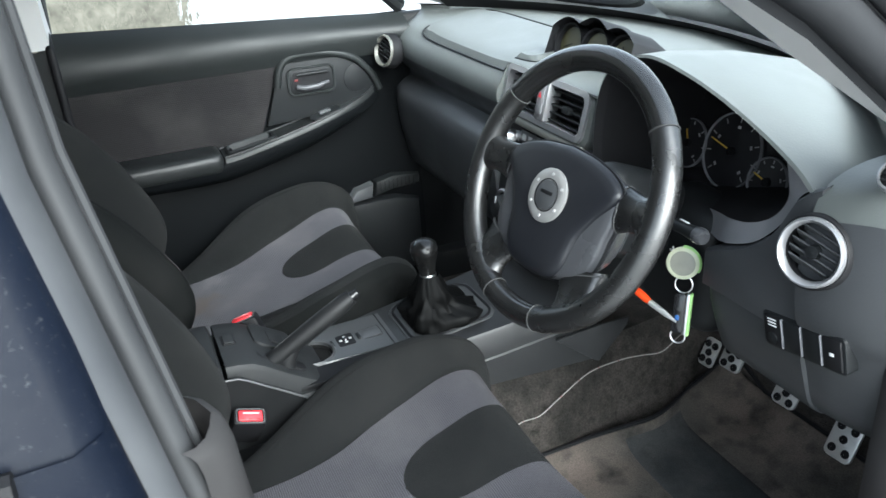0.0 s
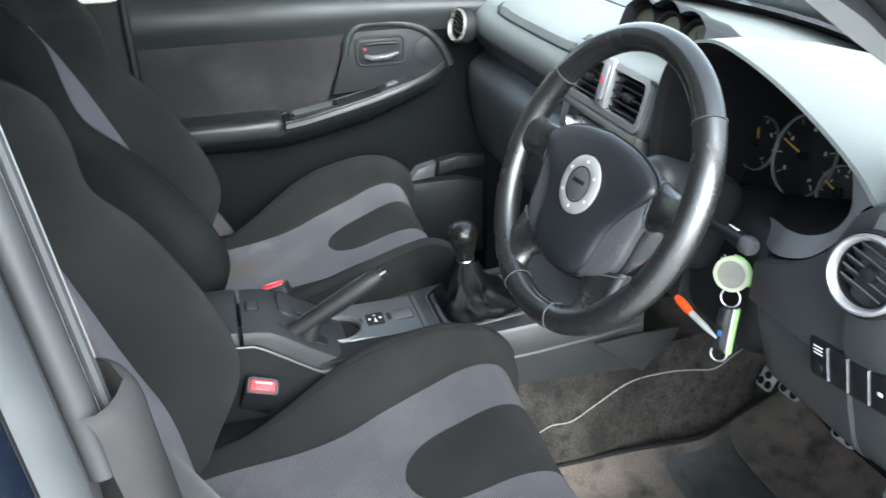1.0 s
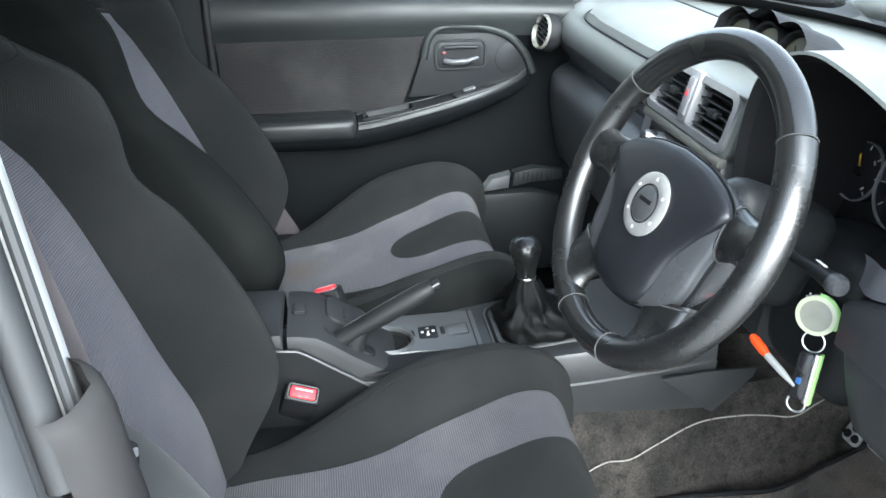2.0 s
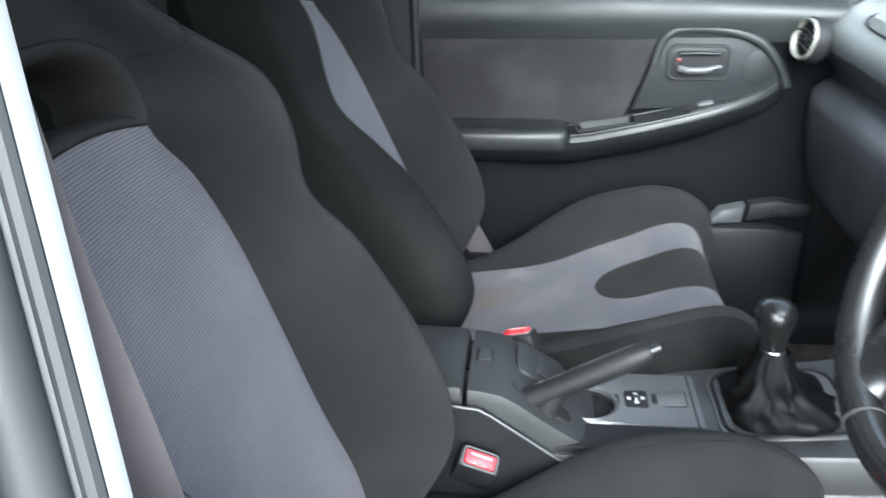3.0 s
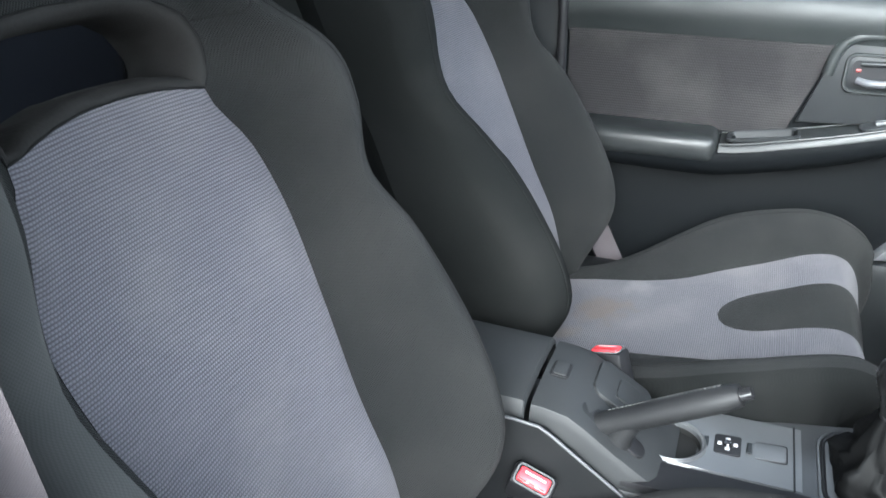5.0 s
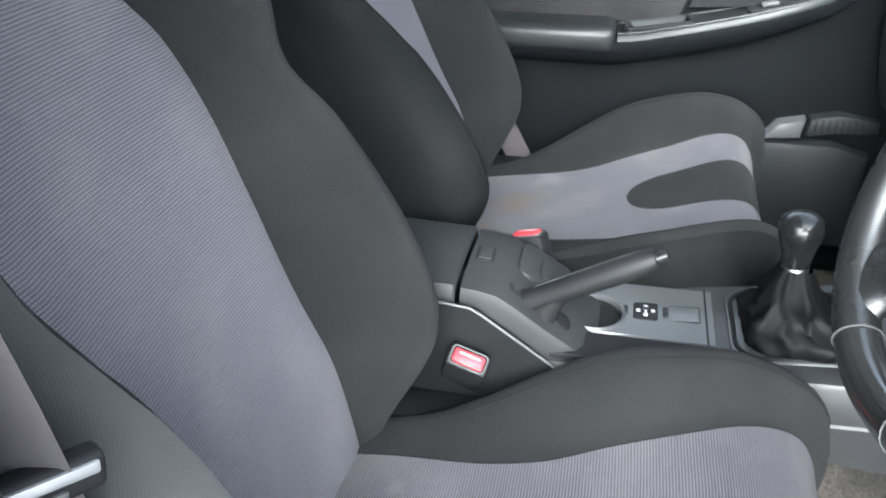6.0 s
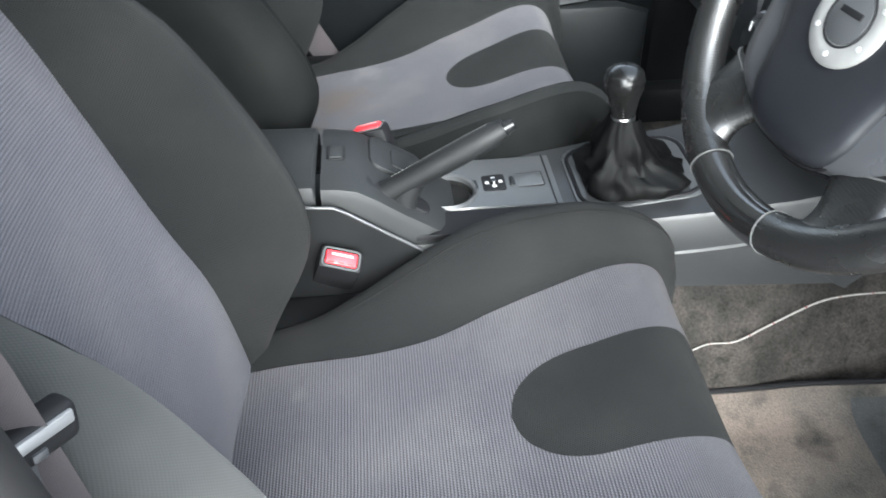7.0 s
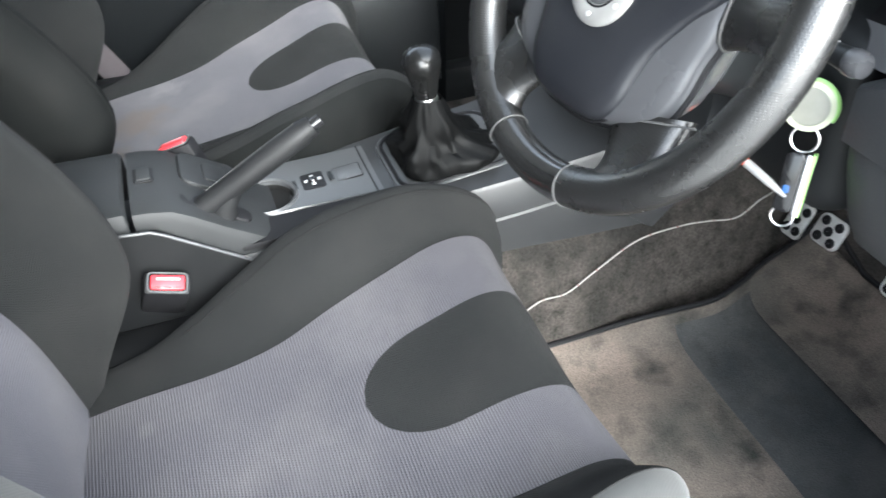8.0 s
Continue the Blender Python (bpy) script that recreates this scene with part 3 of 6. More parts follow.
def dash_section(x):
    far = screen_y(x)
    end = max(0.0, (abs(x) - 0.60) / 0.09)
    top = 0.995 - 0.02 * abs(x)
    if 0.17 < x < 0.60:                # under the binnacle
        pts = [(far, top), (0.90, 0.985), (0.86, 0.975), (0.852, 0.93), (0.85, 0.86), (0.83, 0.800), (0.72, 0.795), (0.665, 0.790), (0.655, 0.765), (0.668, 0.715), (0.692, 0.665), (0.75, 0.640), (0.88, 0.63)]
    elif -0.122 < x <= 0.17:
        pts = [(far, top), (0.84, 0.985), (0.76, 0.975), (0.70, 0.970), (0.672, 0.966), (0.664, 0.958), (0.69, 0.945), (0.72, 0.90), (0.725, 0.80), (0.73, 0.72), (0.73, 0.66), (0.74, 0.60), (0.88, 0.58)]
    elif x >= 0.60:
        ramp_up = max(0.0, min(1.0, (x - 0.60) / 0.08))
        ramp_up = ramp_up * ramp_up * (3 - 2 * ramp_up)
        pts = [(far, top), (0.78, 0.985), (0.70, 0.982 + 0.018 * ramp_up), (0.655, 0.966 + 0.019 * ramp_up), (0.640, 0.938 + 0.012 * ramp_up), (0.632, 0.90), (0.630, 0.86), (0.636, 0.815), (0.650, 0.785), (0.668, 0.73), (0.692, 0.670), (0.75, 0.645), (0.88, 0.64)]
    else:
        pts = [(far, top), (0.84, 0.985), (0.76, 0.972), (0.69, 0.958), (0.652, 0.936), (0.638, 0.905), (0.648, 0.870), (0.672, 0.838), (0.648, 0.822), (0.628, 0.79), (0.640, 0.68), (0.68, 0.61), (0.88, 0.60)]
    if 0.17 < x < 0.60:
        recess = 0.07 * max(0.0, min(1.0, (0.435 - x) / 0.03))
        pts = [(y + recess if 6 <= i <= 10 else y, z) for i, (y, z) in enumerate(pts)]
    pts = [(min(y, far) if i < 3 else y, z) for i, (y, z) in enumerate(pts)]
    n, out = 44, []
    fy, fz = curve(range(len(pts)), [p[0] for p in pts]), curve(range(len(pts)), [p[1] for p in pts])
    for k in range(n + 1):
        t = k / n * (len(pts) - 1)
        out.append((x, fy(t) + 0.02 * end * end, fz(t)))
    return out


xs = [-0.70 + 0.02 * k for k in range(36)] + [-0.1235, -0.1215] + [0.02 + 0.02 * k for k in range(8)] + [0.169, 0.172] + [0.19 + 0.02 * k for k in range(21)] + [0.5985, 0.6005] + [0.615 + 0.0175 * k for k in range(6)]
xs = sorted(set(round(v, 3) for v in xs))


def is_lower(i, j):
    return j >= 26 or (xs[i] >= 0.60 and j >= 15) or (xs[i] < -0.122 and j >= 20)


dash_rows = [dash_section(x) for x in xs]
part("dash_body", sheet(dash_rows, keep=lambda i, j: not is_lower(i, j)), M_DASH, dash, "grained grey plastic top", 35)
# Faces turned from the windscreen get the tone darkened for shade.
part("dash_lower", sheet(dash_rows, keep=is_lower), M_DASHSHADE, dash, "lower dash plastic darkened for shade", 35)


# instrument hood: an arch that falls away to the right-hand corner
HOOD = [(0.180, 0.80), (0.174, 0.88), (0.180, 0.950), (0.202, 1.000), (0.245, 1.030), (0.30, 1.044), (0.36, 1.038), (0.43, 1.022), (0.50, 0.998), (0.555, 0.973), (0.585, 0.952)]
hx, hz = curve(range(len(HOOD)), [p[0] for p in HOOD]), curve(range(len(HOOD)), [p[1] for p in HOOD])


def hood_ring(y, grow, drop):
    out = []
    for k in range(61):
        t = k / 60 * (len(HOOD) - 1)
        out.append((hx(t) + (hx(t) - 0.35) * grow, y, hz(t) + (hz(t) - 0.86) * grow - drop))
    return out


part("hood_lining", sheet([hood_ring(0.84, -0.16, 0.0), hood_ring(0.74, -0.09, 0.0), hood_ring(0.662, -0.03, 0.0)]), M_BLACK, dash, "matte black hood lining", 50)
hood_rows = [hood_ring(0.662, -0.03, 0.0), hood_ring(0.650, 0.006, 0.0), hood_ring(0.652, 0.026, 0.0),
             hood_ring(0.70, 0.05, 0.006), hood_ring(0.80, 0.04, 0.018), hood_ring(0.90, 0.0, 0.035), hood_ring(0.99, -0.10, 0.045)]
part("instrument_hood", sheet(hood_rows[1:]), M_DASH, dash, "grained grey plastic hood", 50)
part("hood_lip", sheet(hood_rows[:2]), M_BLACK, dash, "black hood lip", 50)
# cluster face with dials
FACE = facing((0.335, 0.815, 0.872), (0, -1, 0.30))
cluster = part("dial_panel", slab(rounded(0.40, 0.19, 0.06, 6), 0.01, FACE, 0.004), M_GLOSS, dash, "black instrument cluster with round dials")


def dial(cx, cy, r, needle, ticks):
    m = FACE @ Matrix.Translation((cx, cy, 0.0105))
    d = part("dial", slab(disc(r), 0.003, m, 0.001), M_FACE, cluster)
    part("bezel", lathe([(r - 0.0015, 0.003), (r - 0.0015, 0.006), (r, 0.007), (r + 0.0006, 0.003)], m), M_GREYTRIM, cluster)
    for k in range(ticks):
        turn = m @ Matrix.Rotation(radians(225 - 270 * k / (ticks - 1)) - math.pi / 2, 4, "Z")
        part("tick", block((-0.0007, r * 0.76, 0.0032), (0.0007, r * 0.90, 0.0040), 0, turn), M_DIALMARK, cluster)
        if k % 2 == 0:
            part("numeral_bar", block((-0.0028, r * 0.60, 0.0032), (0.0028, r * 0.67, 0.0038), 0, turn), M_DIALMARK, cluster)
    part("needle", block((-0.0011, -0.006, 0.005), (0.0011, r * 0.82, 0.0062), 0, m @ Matrix.Rotation(radians(needle), 4, "Z")), M_YELLOW, cluster)
    part("needle_cap", lathe([(0.0001, 0.010), (0.006, 0.009), (0.007, 0.004)], m, 16), M_BLACK, cluster)


dial(-0.036, 0.012, 0.056, 78, 9)
dial(0.044, -0.010, 0.035, 76, 9)
dial(-0.126, 0.000, 0.038, 30, 7)
# grey trim between cluster and vent
def resampled(line, steps=5):
    """The same line, smoothly rounded."""
    f = [curve(range(len(line)), [q[c] for q in line]) for c in (0, 1, 2)]
    return [tuple(g(k / steps) for g in f) for k in range((len(line) - 1) * steps + 1)]


trim_front = resampled([(0.588, 0.655, 0.958), (0.569, 0.655, 0.942), (0.550, 0.655, 0.905), (0.518, 0.655, 0.870), (0.485, 0.656, 0.851), (0.44, 0.668, 0.834), (0.38, 0.70, 0.818), (0.25, 0.75, 0.80)])
trim_back = resampled([(0.530, 0.668, 0.975), (0.537, 0.668, 0.952), (0.540, 0.668, 0.926), (0.522, 0.668, 0.898), (0.487, 0.670, 0.877), (0.44, 0.682, 0.862), (0.38, 0.71, 0.845), (0.25, 0.75, 0.815)])
deep = [(q[0] - 0.05, 0.815, q[2] + 0.004) for q in trim_back]
part("cluster_well", sheet([trim_back, deep]), M_BLACK, dash, "black well of the instruments", 60)
part("cluster_trim", sheet([[tuple(Vector(a).lerp(Vector(b), k / 4)) for a, b in zip(trim_front, trim_back)] for k in range(5)]), M_GREYTRIM, dash, "satin grey trim panel", 60)
VP = Matrix(((1, 0, 0, 0), (0, 0, -1, 0.69), (0, 1, 0, 0), (0, 0, 0, 1)))
part("vent_panel", slab([(0.435, 0.775), (0.435, 0.826), (0.485, 0.848), (0.503, 0.857), (0.518, 0.868), (0.536, 0.884), (0.550, 0.903), (0.560, 0.923), (0.569, 0.940), (0.588, 0.957), (0.607, 0.968), (0.607, 0.775)], 0.046, VP, 0.010), M_DASHSHADE, dash, "dash plastic round the vent, darkened for shade", 40)


def round_vent(x, y, z, r, turn, ring=M_SILVER):
    m = facing((x, y, z), (math.sin(radians(turn)), -1, 0.22))
    v = part("round_vent", lathe([(r * 1.06, 0.0), (r * 1.07, 0.004), (r * 1.04, 0.008), (r * 0.98, 0.009), (r * 0.90, 0.006), (r * 0.87, 0.0)], m), ring, dash, "round vent with silver ring")
    part("vent_well", lathe([(0.0005, -0.034), (r * 0.87, -0.034), (r * 0.875, 0.001)], m), M_BLACK, v)
    part("vent_collar", lathe([(r * 1.02, 0.0), (r * 1.10, 0.003), (r * 1.16, 0.0), (r * 1.18, -0.02)], m), M_BLACK, v)
    for k in range(-2, 4):
        w = r * 0.8 * math.sqrt(max(0.05, 1 - (k / 3.7) ** 2))
        part("slat", block((-w, -0.0010, -0.010), (w, 0.0010, 0.006), 0.0006, m @ Matrix.Rotation(radians(-14), 4, "Z") @ Matrix.Translation((0, k * r * 0.25, -0.005)) @ Matrix.Rotation(radians(-38), 4, "X"), segments=1), M_TRAY, v)
    part("vent_knob", lathe([(0.0005, 0.004), (r * 0.2, 0.003), (r * 0.24, -0.006), (r * 0.24, -0.02)], m, 18), M_PANEL, v)
    return v


round_vent(0.619, 0.628, 0.903, 0.0355, 12)
round_vent(-0.616, 0.604, 0.905, 0.034, 14, M_BRUSHED)
# small side-window vent at the dash's end
SVM = facing((0.676, 0.660, 1.000), (0.25, -0.6, 0.8))
sv = part("side_vent", lathe([(0.019, -0.006), (0.019, 0.001), (0.0172, 0.0018), (0.0165, -0.002)], SVM, 24), M_SILVER, dash, "small silver-ringed side vent")
for k in (-1, 0, 1):
    part("slat", block((-0.015, 0.0075 * k - 0.001, -0.004), (0.015, 0.0075 * k + 0.001, 0.0005), 0.0004, SVM, segments=1), M_PANEL, sv)
part("vent_well", lathe([(0.0005, -0.006), (0.0168, -0.006), (0.0168, 0.0)], SVM, 20), M_BLACK, sv)
# passenger airbag cover on the top pad
pad = []
for i in range(13):
    r = []
    for j in range(29):
        u, v = -1 + 2 * j / 28, -1 + 2 * i / 12
        k = max(1.0, (abs(u) ** 5 + abs(v) ** 5) ** 0.2 / max(abs(u), abs(v), 1e-6))
        x, s = -0.305 + 0.25 * u / k, 0.5 + 0.5 * v / k
        sec = dash_section(x)
        q = 4 + s * 9.5
        a, b = sec[int(q)], sec[int(q) + 1]
        p = Vector(a).lerp(Vector(b), q - int(q))
        edge = max(abs(u), abs(v))
        r.append(tuple(p + Vector((0, -0.002, 0.0075 if edge < 0.999 else -0.004))))
    pad.append(r)
cover_pad = part("airbag_cover", sheet(pad), M_DASH, dash, "smooth passenger airbag cover", 25)
border = pad[0] + [q[-1] for q in pad[1:]] + pad[-1][-2::-1] + [q[0] for q in pad[-2:0:-1]]
part("airbag_seam", loop_tube([Vector(p) + Vector((0, -0.001, 0.0035)) for p in border], 0.0022, 6), M_PANEL, cover_pad)

# defroster slots along the windscreen
for x0, x1 in ((-0.13, -0.016), (0.075, 0.315)):
    line = []
    for k in range(9):
        x = x0 + (x1 - x0) * k / 8
        line.append((x, 0.972 - 0.05 * max(0, x) ** 1.0 * 3.2 * 0.9 if x > 0 else 0.974, 0.9885 - 0.02 * abs(x)))
    part("defroster_slot", tube([(a, b, c + 0.0015) for a, b, c in line], 0.0035, 6, flat=0.5), M_BLACK, dash, "black defroster slot")

# gauge pod with three round gauges on the dash top
pod = thing("gauge_pod", "black gauge pod with three amber-faced dials on the dashboard", "gauge pod")
POD = facing((0.036, 0.735, 0.997), (0.05, -1, 0.34))
bumps = []
for y, s in ((0.0, 0.97), (0.012, 1.0), (-0.05, 0.97), (-0.11, 0.75), (-0.15, 0.45)):
    row = []
    for k in range(49):
        a = -1 + 2 * k / 48
        hump = 0.040 + 0.012 * abs(math.cos(a * math.pi * 1.5)) - 0.018 * a * a
        row.append(POD @ Vector((0.114 * a * s, -0.03 + (hump + 0.03) * s if abs(a) < 0.999 else -0.035, y)))
    bumps.append(row)
part("pod_shell", sheet(bumps), M_BLACK, pod, "", 50)
for k in (-1, 0, 1):
    m = POD @ Matrix.Translation((0.072 * k, 0.002, -0.012))
    g = part("gauge", lathe([(0.0005, 0.0), (0.031, 0.0), (0.033, 0.010), (0.036, 0.012), (0.037, -0.01)], m, 28), M_BLACK, pod)
    part("gauge_face", slab(disc(0.029, 24), 0.0015, m @ Matrix.Translation((0, 0, 0.002)), 0), M_AMBERFACE, g, "dull amber gauge face")
    part("gauge_needle", block((-0.001, -0.004, 0.003), (0.001, 0.02, 0.004), 0, m @ Matrix.Rotation(radians(70 - 40 * k), 4, "Z")), M_BLACK, g)

# centre stack: vents, hazard switch, audio, climate dials
stack = thing("centre_stack", "grey centre stack with vents, audio and climate dials", "centre stack")
ST = facing((0.012, 0.657, 0.922), (0.0, -1, 0.26))
sb = [[ST @ Vector((x, y, h)) for x, y in rounded(w, hh, r, 6, 0.0, -0.004 if hh > 0.08 else 0.0)] for w, hh, r, h in ((0.290, 0.086, 0.024, -0.06), (0.286, 0.092, 0.024, -0.020), (0.278, 0.092, 0.022, -0.005), (0.262, 0.078, 0.016, 0.0), (0.262, 0.078, 0.016, -0.03))]
part("stack_body", sheet(sb, close=True), M_DASH, stack, "", 30)
outer, inner = rounded(0.266, 0.082, 0.017, 6), rounded(0.246, 0.062, 0.011, 6)
lo = [[ST @ Vector((x, y, h)) for x, y in o] for o, h in ((outer, -0.004), (outer, 0.004), (inner, 0.005), (inner, -0.03))]
vent = part("vent_frame", sheet(lo, close=True), M_SILVER, stack, "satin silver vent frame", 30)
part("vent_well", slab(rounded(0.250, 0.066, 0.01), 0.002, ST @ Matrix.Translation((0, 0, -0.028)), 0), M_BLACK, vent)
for side in (-1, 1):
    mid_x = 0.006 + side * 0.066
    for k in range(5):
        part("slat", block((mid_x - 0.053, -0.0265 + 0.0122 * k, -0.018), (mid_x + 0.053, -0.0235 + 0.0122 * k, 0.0), 0.0012, ST @ Matrix.Translation((0, 0, -0.002)), segments=1), M_PANEL, vent)
    part("vent_tab", block((mid_x - 0.010, -0.006, -0.01), (mid_x + 0.010, 0.006, 0.003), 0.002, ST), M_PANEL, vent)
hz_sw = part("hazard_housing", block((-0.009, -0.032, -0.02), (0.022, 0.044, 0.009), 0.005, ST), M_SILVER, stack, "silver hazard switch housing")
part("hazard_switch", block((-0.004, -0.022, 0.0), (0.016, 0.034, 0.0125), 0.004, ST), M_GREYTRIM, hz_sw)
part("hazard_mark", slab([(-0.005, 0.0), (0.005, 0.0), (0, 0.009)], 0.0008, ST @ Matrix.Translation((0.006, 0.006, 0.0124)), 0), M_RED, hz_sw)
ST2 = facing((0.0, 0.642, 0.775), (0.0, -1, 0.16))
part("stack_panel", slab(rounded(0.276, 0.24, 0.03), 0.07, ST2 @ Matrix.Translation((0, -0.02, -0.072)), 0.006), M_PANEL, stack, "dark stack panel")
part("trim_bar", block((-0.136, -0.058, -0.012), (0.134, -0.043, 0.002), 0.004, ST), M_BRUSHED, stack, "brushed grey trim bar")
for side in (-1, 1):
    part("stack_cheek", block((side * 0.124 - 0.014, 0.000, -0.03), (side * 0.124 + 0.014, 0.104, 0.004), 0.004, ST2), M_SILVER, stack, "satin silver side of the stack")
radio = part("radio", block((-0.106, 0.030, -0.005), (0.106, 0.090, 0.006), 0.004, ST2), M_GLOSS, stack, "black radio with silver keys")
part("display", block((-0.050, 0.060, 0.004), (0.060, 0.083, 0.0075), 0.002, ST2), M_FACE, radio, "dark display")
for k in range(6):
    part("radio_key", block((-0.055 + 0.02 * k, 0.036, 0.004), (-0.040 + 0.02 * k, 0.046, 0.0095), 0.001, ST2), M_STEEL, radio)
for k in range(5):
    part("display_mark", block((-0.042 + 0.020 * k, 0.066, 0.0070), (-0.030 + 0.020 * k, 0.0775, 0.0079), 0.0004, ST2, segments=1), M_DIALMARK, radio)
part("key_strip", block((-0.050, 0.0485, 0.004), (0.096, 0.0560, 0.0090), 0.001, ST2), M_STEEL, radio, "silver key strip")
part("volume_knob", lathe([(0.0005, 0.024), (0.011, 0.023), (0.013, 0.018), (0.014, 0.006), (0.018, 0.0055), (0.0185, 0.003)], ST2 @ Matrix.Translation((-0.078, 0.062, 0)), 20), M_STEEL, radio)
for k in (-1, 0, 1):
    m = ST2 @ Matrix.Translation((0.088 * k, -0.075, 0.0))
    kn = part("climate_dial", lathe([(0.030, -0.004), (0.034, 0.004), (0.031, 0.008), (0.026, 0.004)], m, 28), M_SILVER, stack, "silver-ringed climate dial")
    part("dial_knob", lathe([(0.0005, 0.022), (0.018, 0.021), (0.022, 0.014), (0.024, 0.002)], m, 24), M_PANEL, kn)
    part("dial_mark", block((-0.0015, 0.008, 0.0205), (0.0015, 0.02, 0.0225), 0.0005, m), M_WHITE, kn)

# ---- steering wheel ----
wheel = thing("steering_wheel", "black leather four-spoke sports steering wheel", "steering wheel")
W = facing((0.366, 0.474, 0.923), (0.13, -1, 0.48))
RR = 0.1625


def rim_arc(a0, a1, r, name, mat, thick=1.0):
    n = max(8, int(abs(a1 - a0) / 4))
    pts, rad = [], []
    for k in range(n + 1):
        a = radians(a0 + (a1 - a0) * k / n)
        pts.append(W @ Vector((RR * math.cos(a), RR * math.sin(a), 0)))
        rad.append(r)
    return part(name, tube(pts, rad, 16), mat, wheel)


for a0, a1, perf in ((39, 145, 0), (145, 252, 1), (252, 285, 0), (285, 399, 1)):
    rim_arc(a0 + 0.3, a1 - 0.3, 0.0165 if perf else 0.0160, "rim_grip" if perf else "rim", M_PERF if perf else M_LEATHER)
for a in (39, 145, 252, 285):
    p = radians(a)
    ring = [W @ Vector(((RR + 0.0168 * math.cos(q)) * math.cos(p), (RR + 0.0168 * math.cos(q)) * math.sin(p), 0.0168 * math.sin(q))) for q in (2 * math.pi * k / 20 for k in range(20))]
    part("stitch_ring", loop_tube(ring, 0.0006, 6), M_THREAD, wheel)
# hub: satin shell, raised airbag pad with a gap round it
def mirrored(half):
    """Closed outline from its right half, top to bottom."""
    return half + [(-x, y) for x, y in half[-2:0:-1]]


shell = mirrored([(0.0, 0.050), (0.050, 0.046), (0.088, 0.034), (0.103, 0.018), (0.104, 0.000), (0.103, -0.018), (0.100, -0.036), (0.098, -0.060), (0.090, -0.079), (0.066, -0.096), (0.0, -0.112)])
pad_line = mirrored([(0.0, 0.054), (0.050, 0.049), (0.088, 0.037), (0.106, 0.021), (0.096, 0.002), (0.083, -0.014), (0.067, -0.040), (0.061, -0.062), (0.056, -0.086), (0.038, -0.105), (0.0, -0.110)])


def smooth_line(line, steps=4):
    f = [curve(range(len(line) + 1), [q[c] for q in line + line[:1]]) for c in (0, 1)]
    return [(f[0](k / steps), f[1](k / steps)) for k in range(len(line) * steps)]


def dome(line, layers, mid=-0.022):
    return sheet([[W @ Vector((x * sc, mid + (y - mid) * sc, h)) for x, y in smooth_line(line)] for sc, h in layers], close=True)


part("hub_shell", dome(shell, [(0.60, -0.080), (0.84, -0.045), (0.97, -0.020), (1.0, -0.012), (1.0, -0.007), (0.985, -0.002), (0.95, 0.002), (0.85, 0.004), (0.5, 0.004), (0.01, 0.004)]), M_SPOKE, wheel, "satin grey hub cover")
hb = part("airbag_pad", dome(pad_line, [(0.97, -0.006), (0.99, 0.001), (0.975, 0.006), (0.92, 0.0100), (0.8, 0.0120), (0.5, 0.0132), (0.01, 0.0135)]), M_HUB, wheel, "smooth dark airbag pad")
part("pad_gap", loop_tube([W @ Vector((x, y, 0.0000)) for x, y in smooth_line(pad_line)], 0.0012, 6), M_BLACK, hb)
rim_gap = [W @ Vector((x * 1.004, y * 1.004, -0.009)) for x, y in smooth_line(shell)]
part("shell_gap", tube(rim_gap[20:42], 0.0020, 6), M_BLACK, wheel, "dark joint under the hub cover")
part("shell_gap", tube(rim_gap[42:62], 0.0020, 6), M_BLACK, wheel, "dark joint under the hub cover")
# printed wording on the pad's lower face
BADGE = W @ Matrix.Translation((0.0, -0.012, 0.0130))
bd = part("badge", lathe([(0.0005, 0.0030), (0.0195, 0.0030), (0.021, 0.0036), (0.0315, 0.0036), (0.034, 0.002), (0.034, -0.003)], BADGE, 36), M_BRIGHT, wheel, "brushed metal hub badge")
part("badge_centre", slab(disc(0.0185, 28), 0.0012, BADGE @ Matrix.Translation((0, 0, 0.0030)), 0.0004), M_TRAY, bd)
part("badge_ring", loop_tube([BADGE @ Vector((x, y, 0.0034)) for x, y in disc(0.0202, 32)], 0.0009, 6), M_BLACK, bd)
part("badge_bar", block((-0.011, 0.001, 0.004), (0.011, 0.0055, 0.0048), 0.0004, BADGE), M_BLACK, bd)
for k in range(6):
    a = radians(30 + 60 * k)
    part("badge_screw", lathe([(0.0003, 0.0041), (0.0020, 0.0040), (0.0024, 0.003)], BADGE @ Matrix.Translation((0.0265 * math.cos(a), 0.0265 * math.sin(a), 0)), 10), M_ALU, bd)
for k in (-1, 1):
    part("pad_lettering", block((-0.030, -0.070 + 0.004 * k, 0.0100), (0.022, -0.0690 + 0.004 * k, 0.0126), 0.0002, W, segments=1), M_CONSOLE, hb)
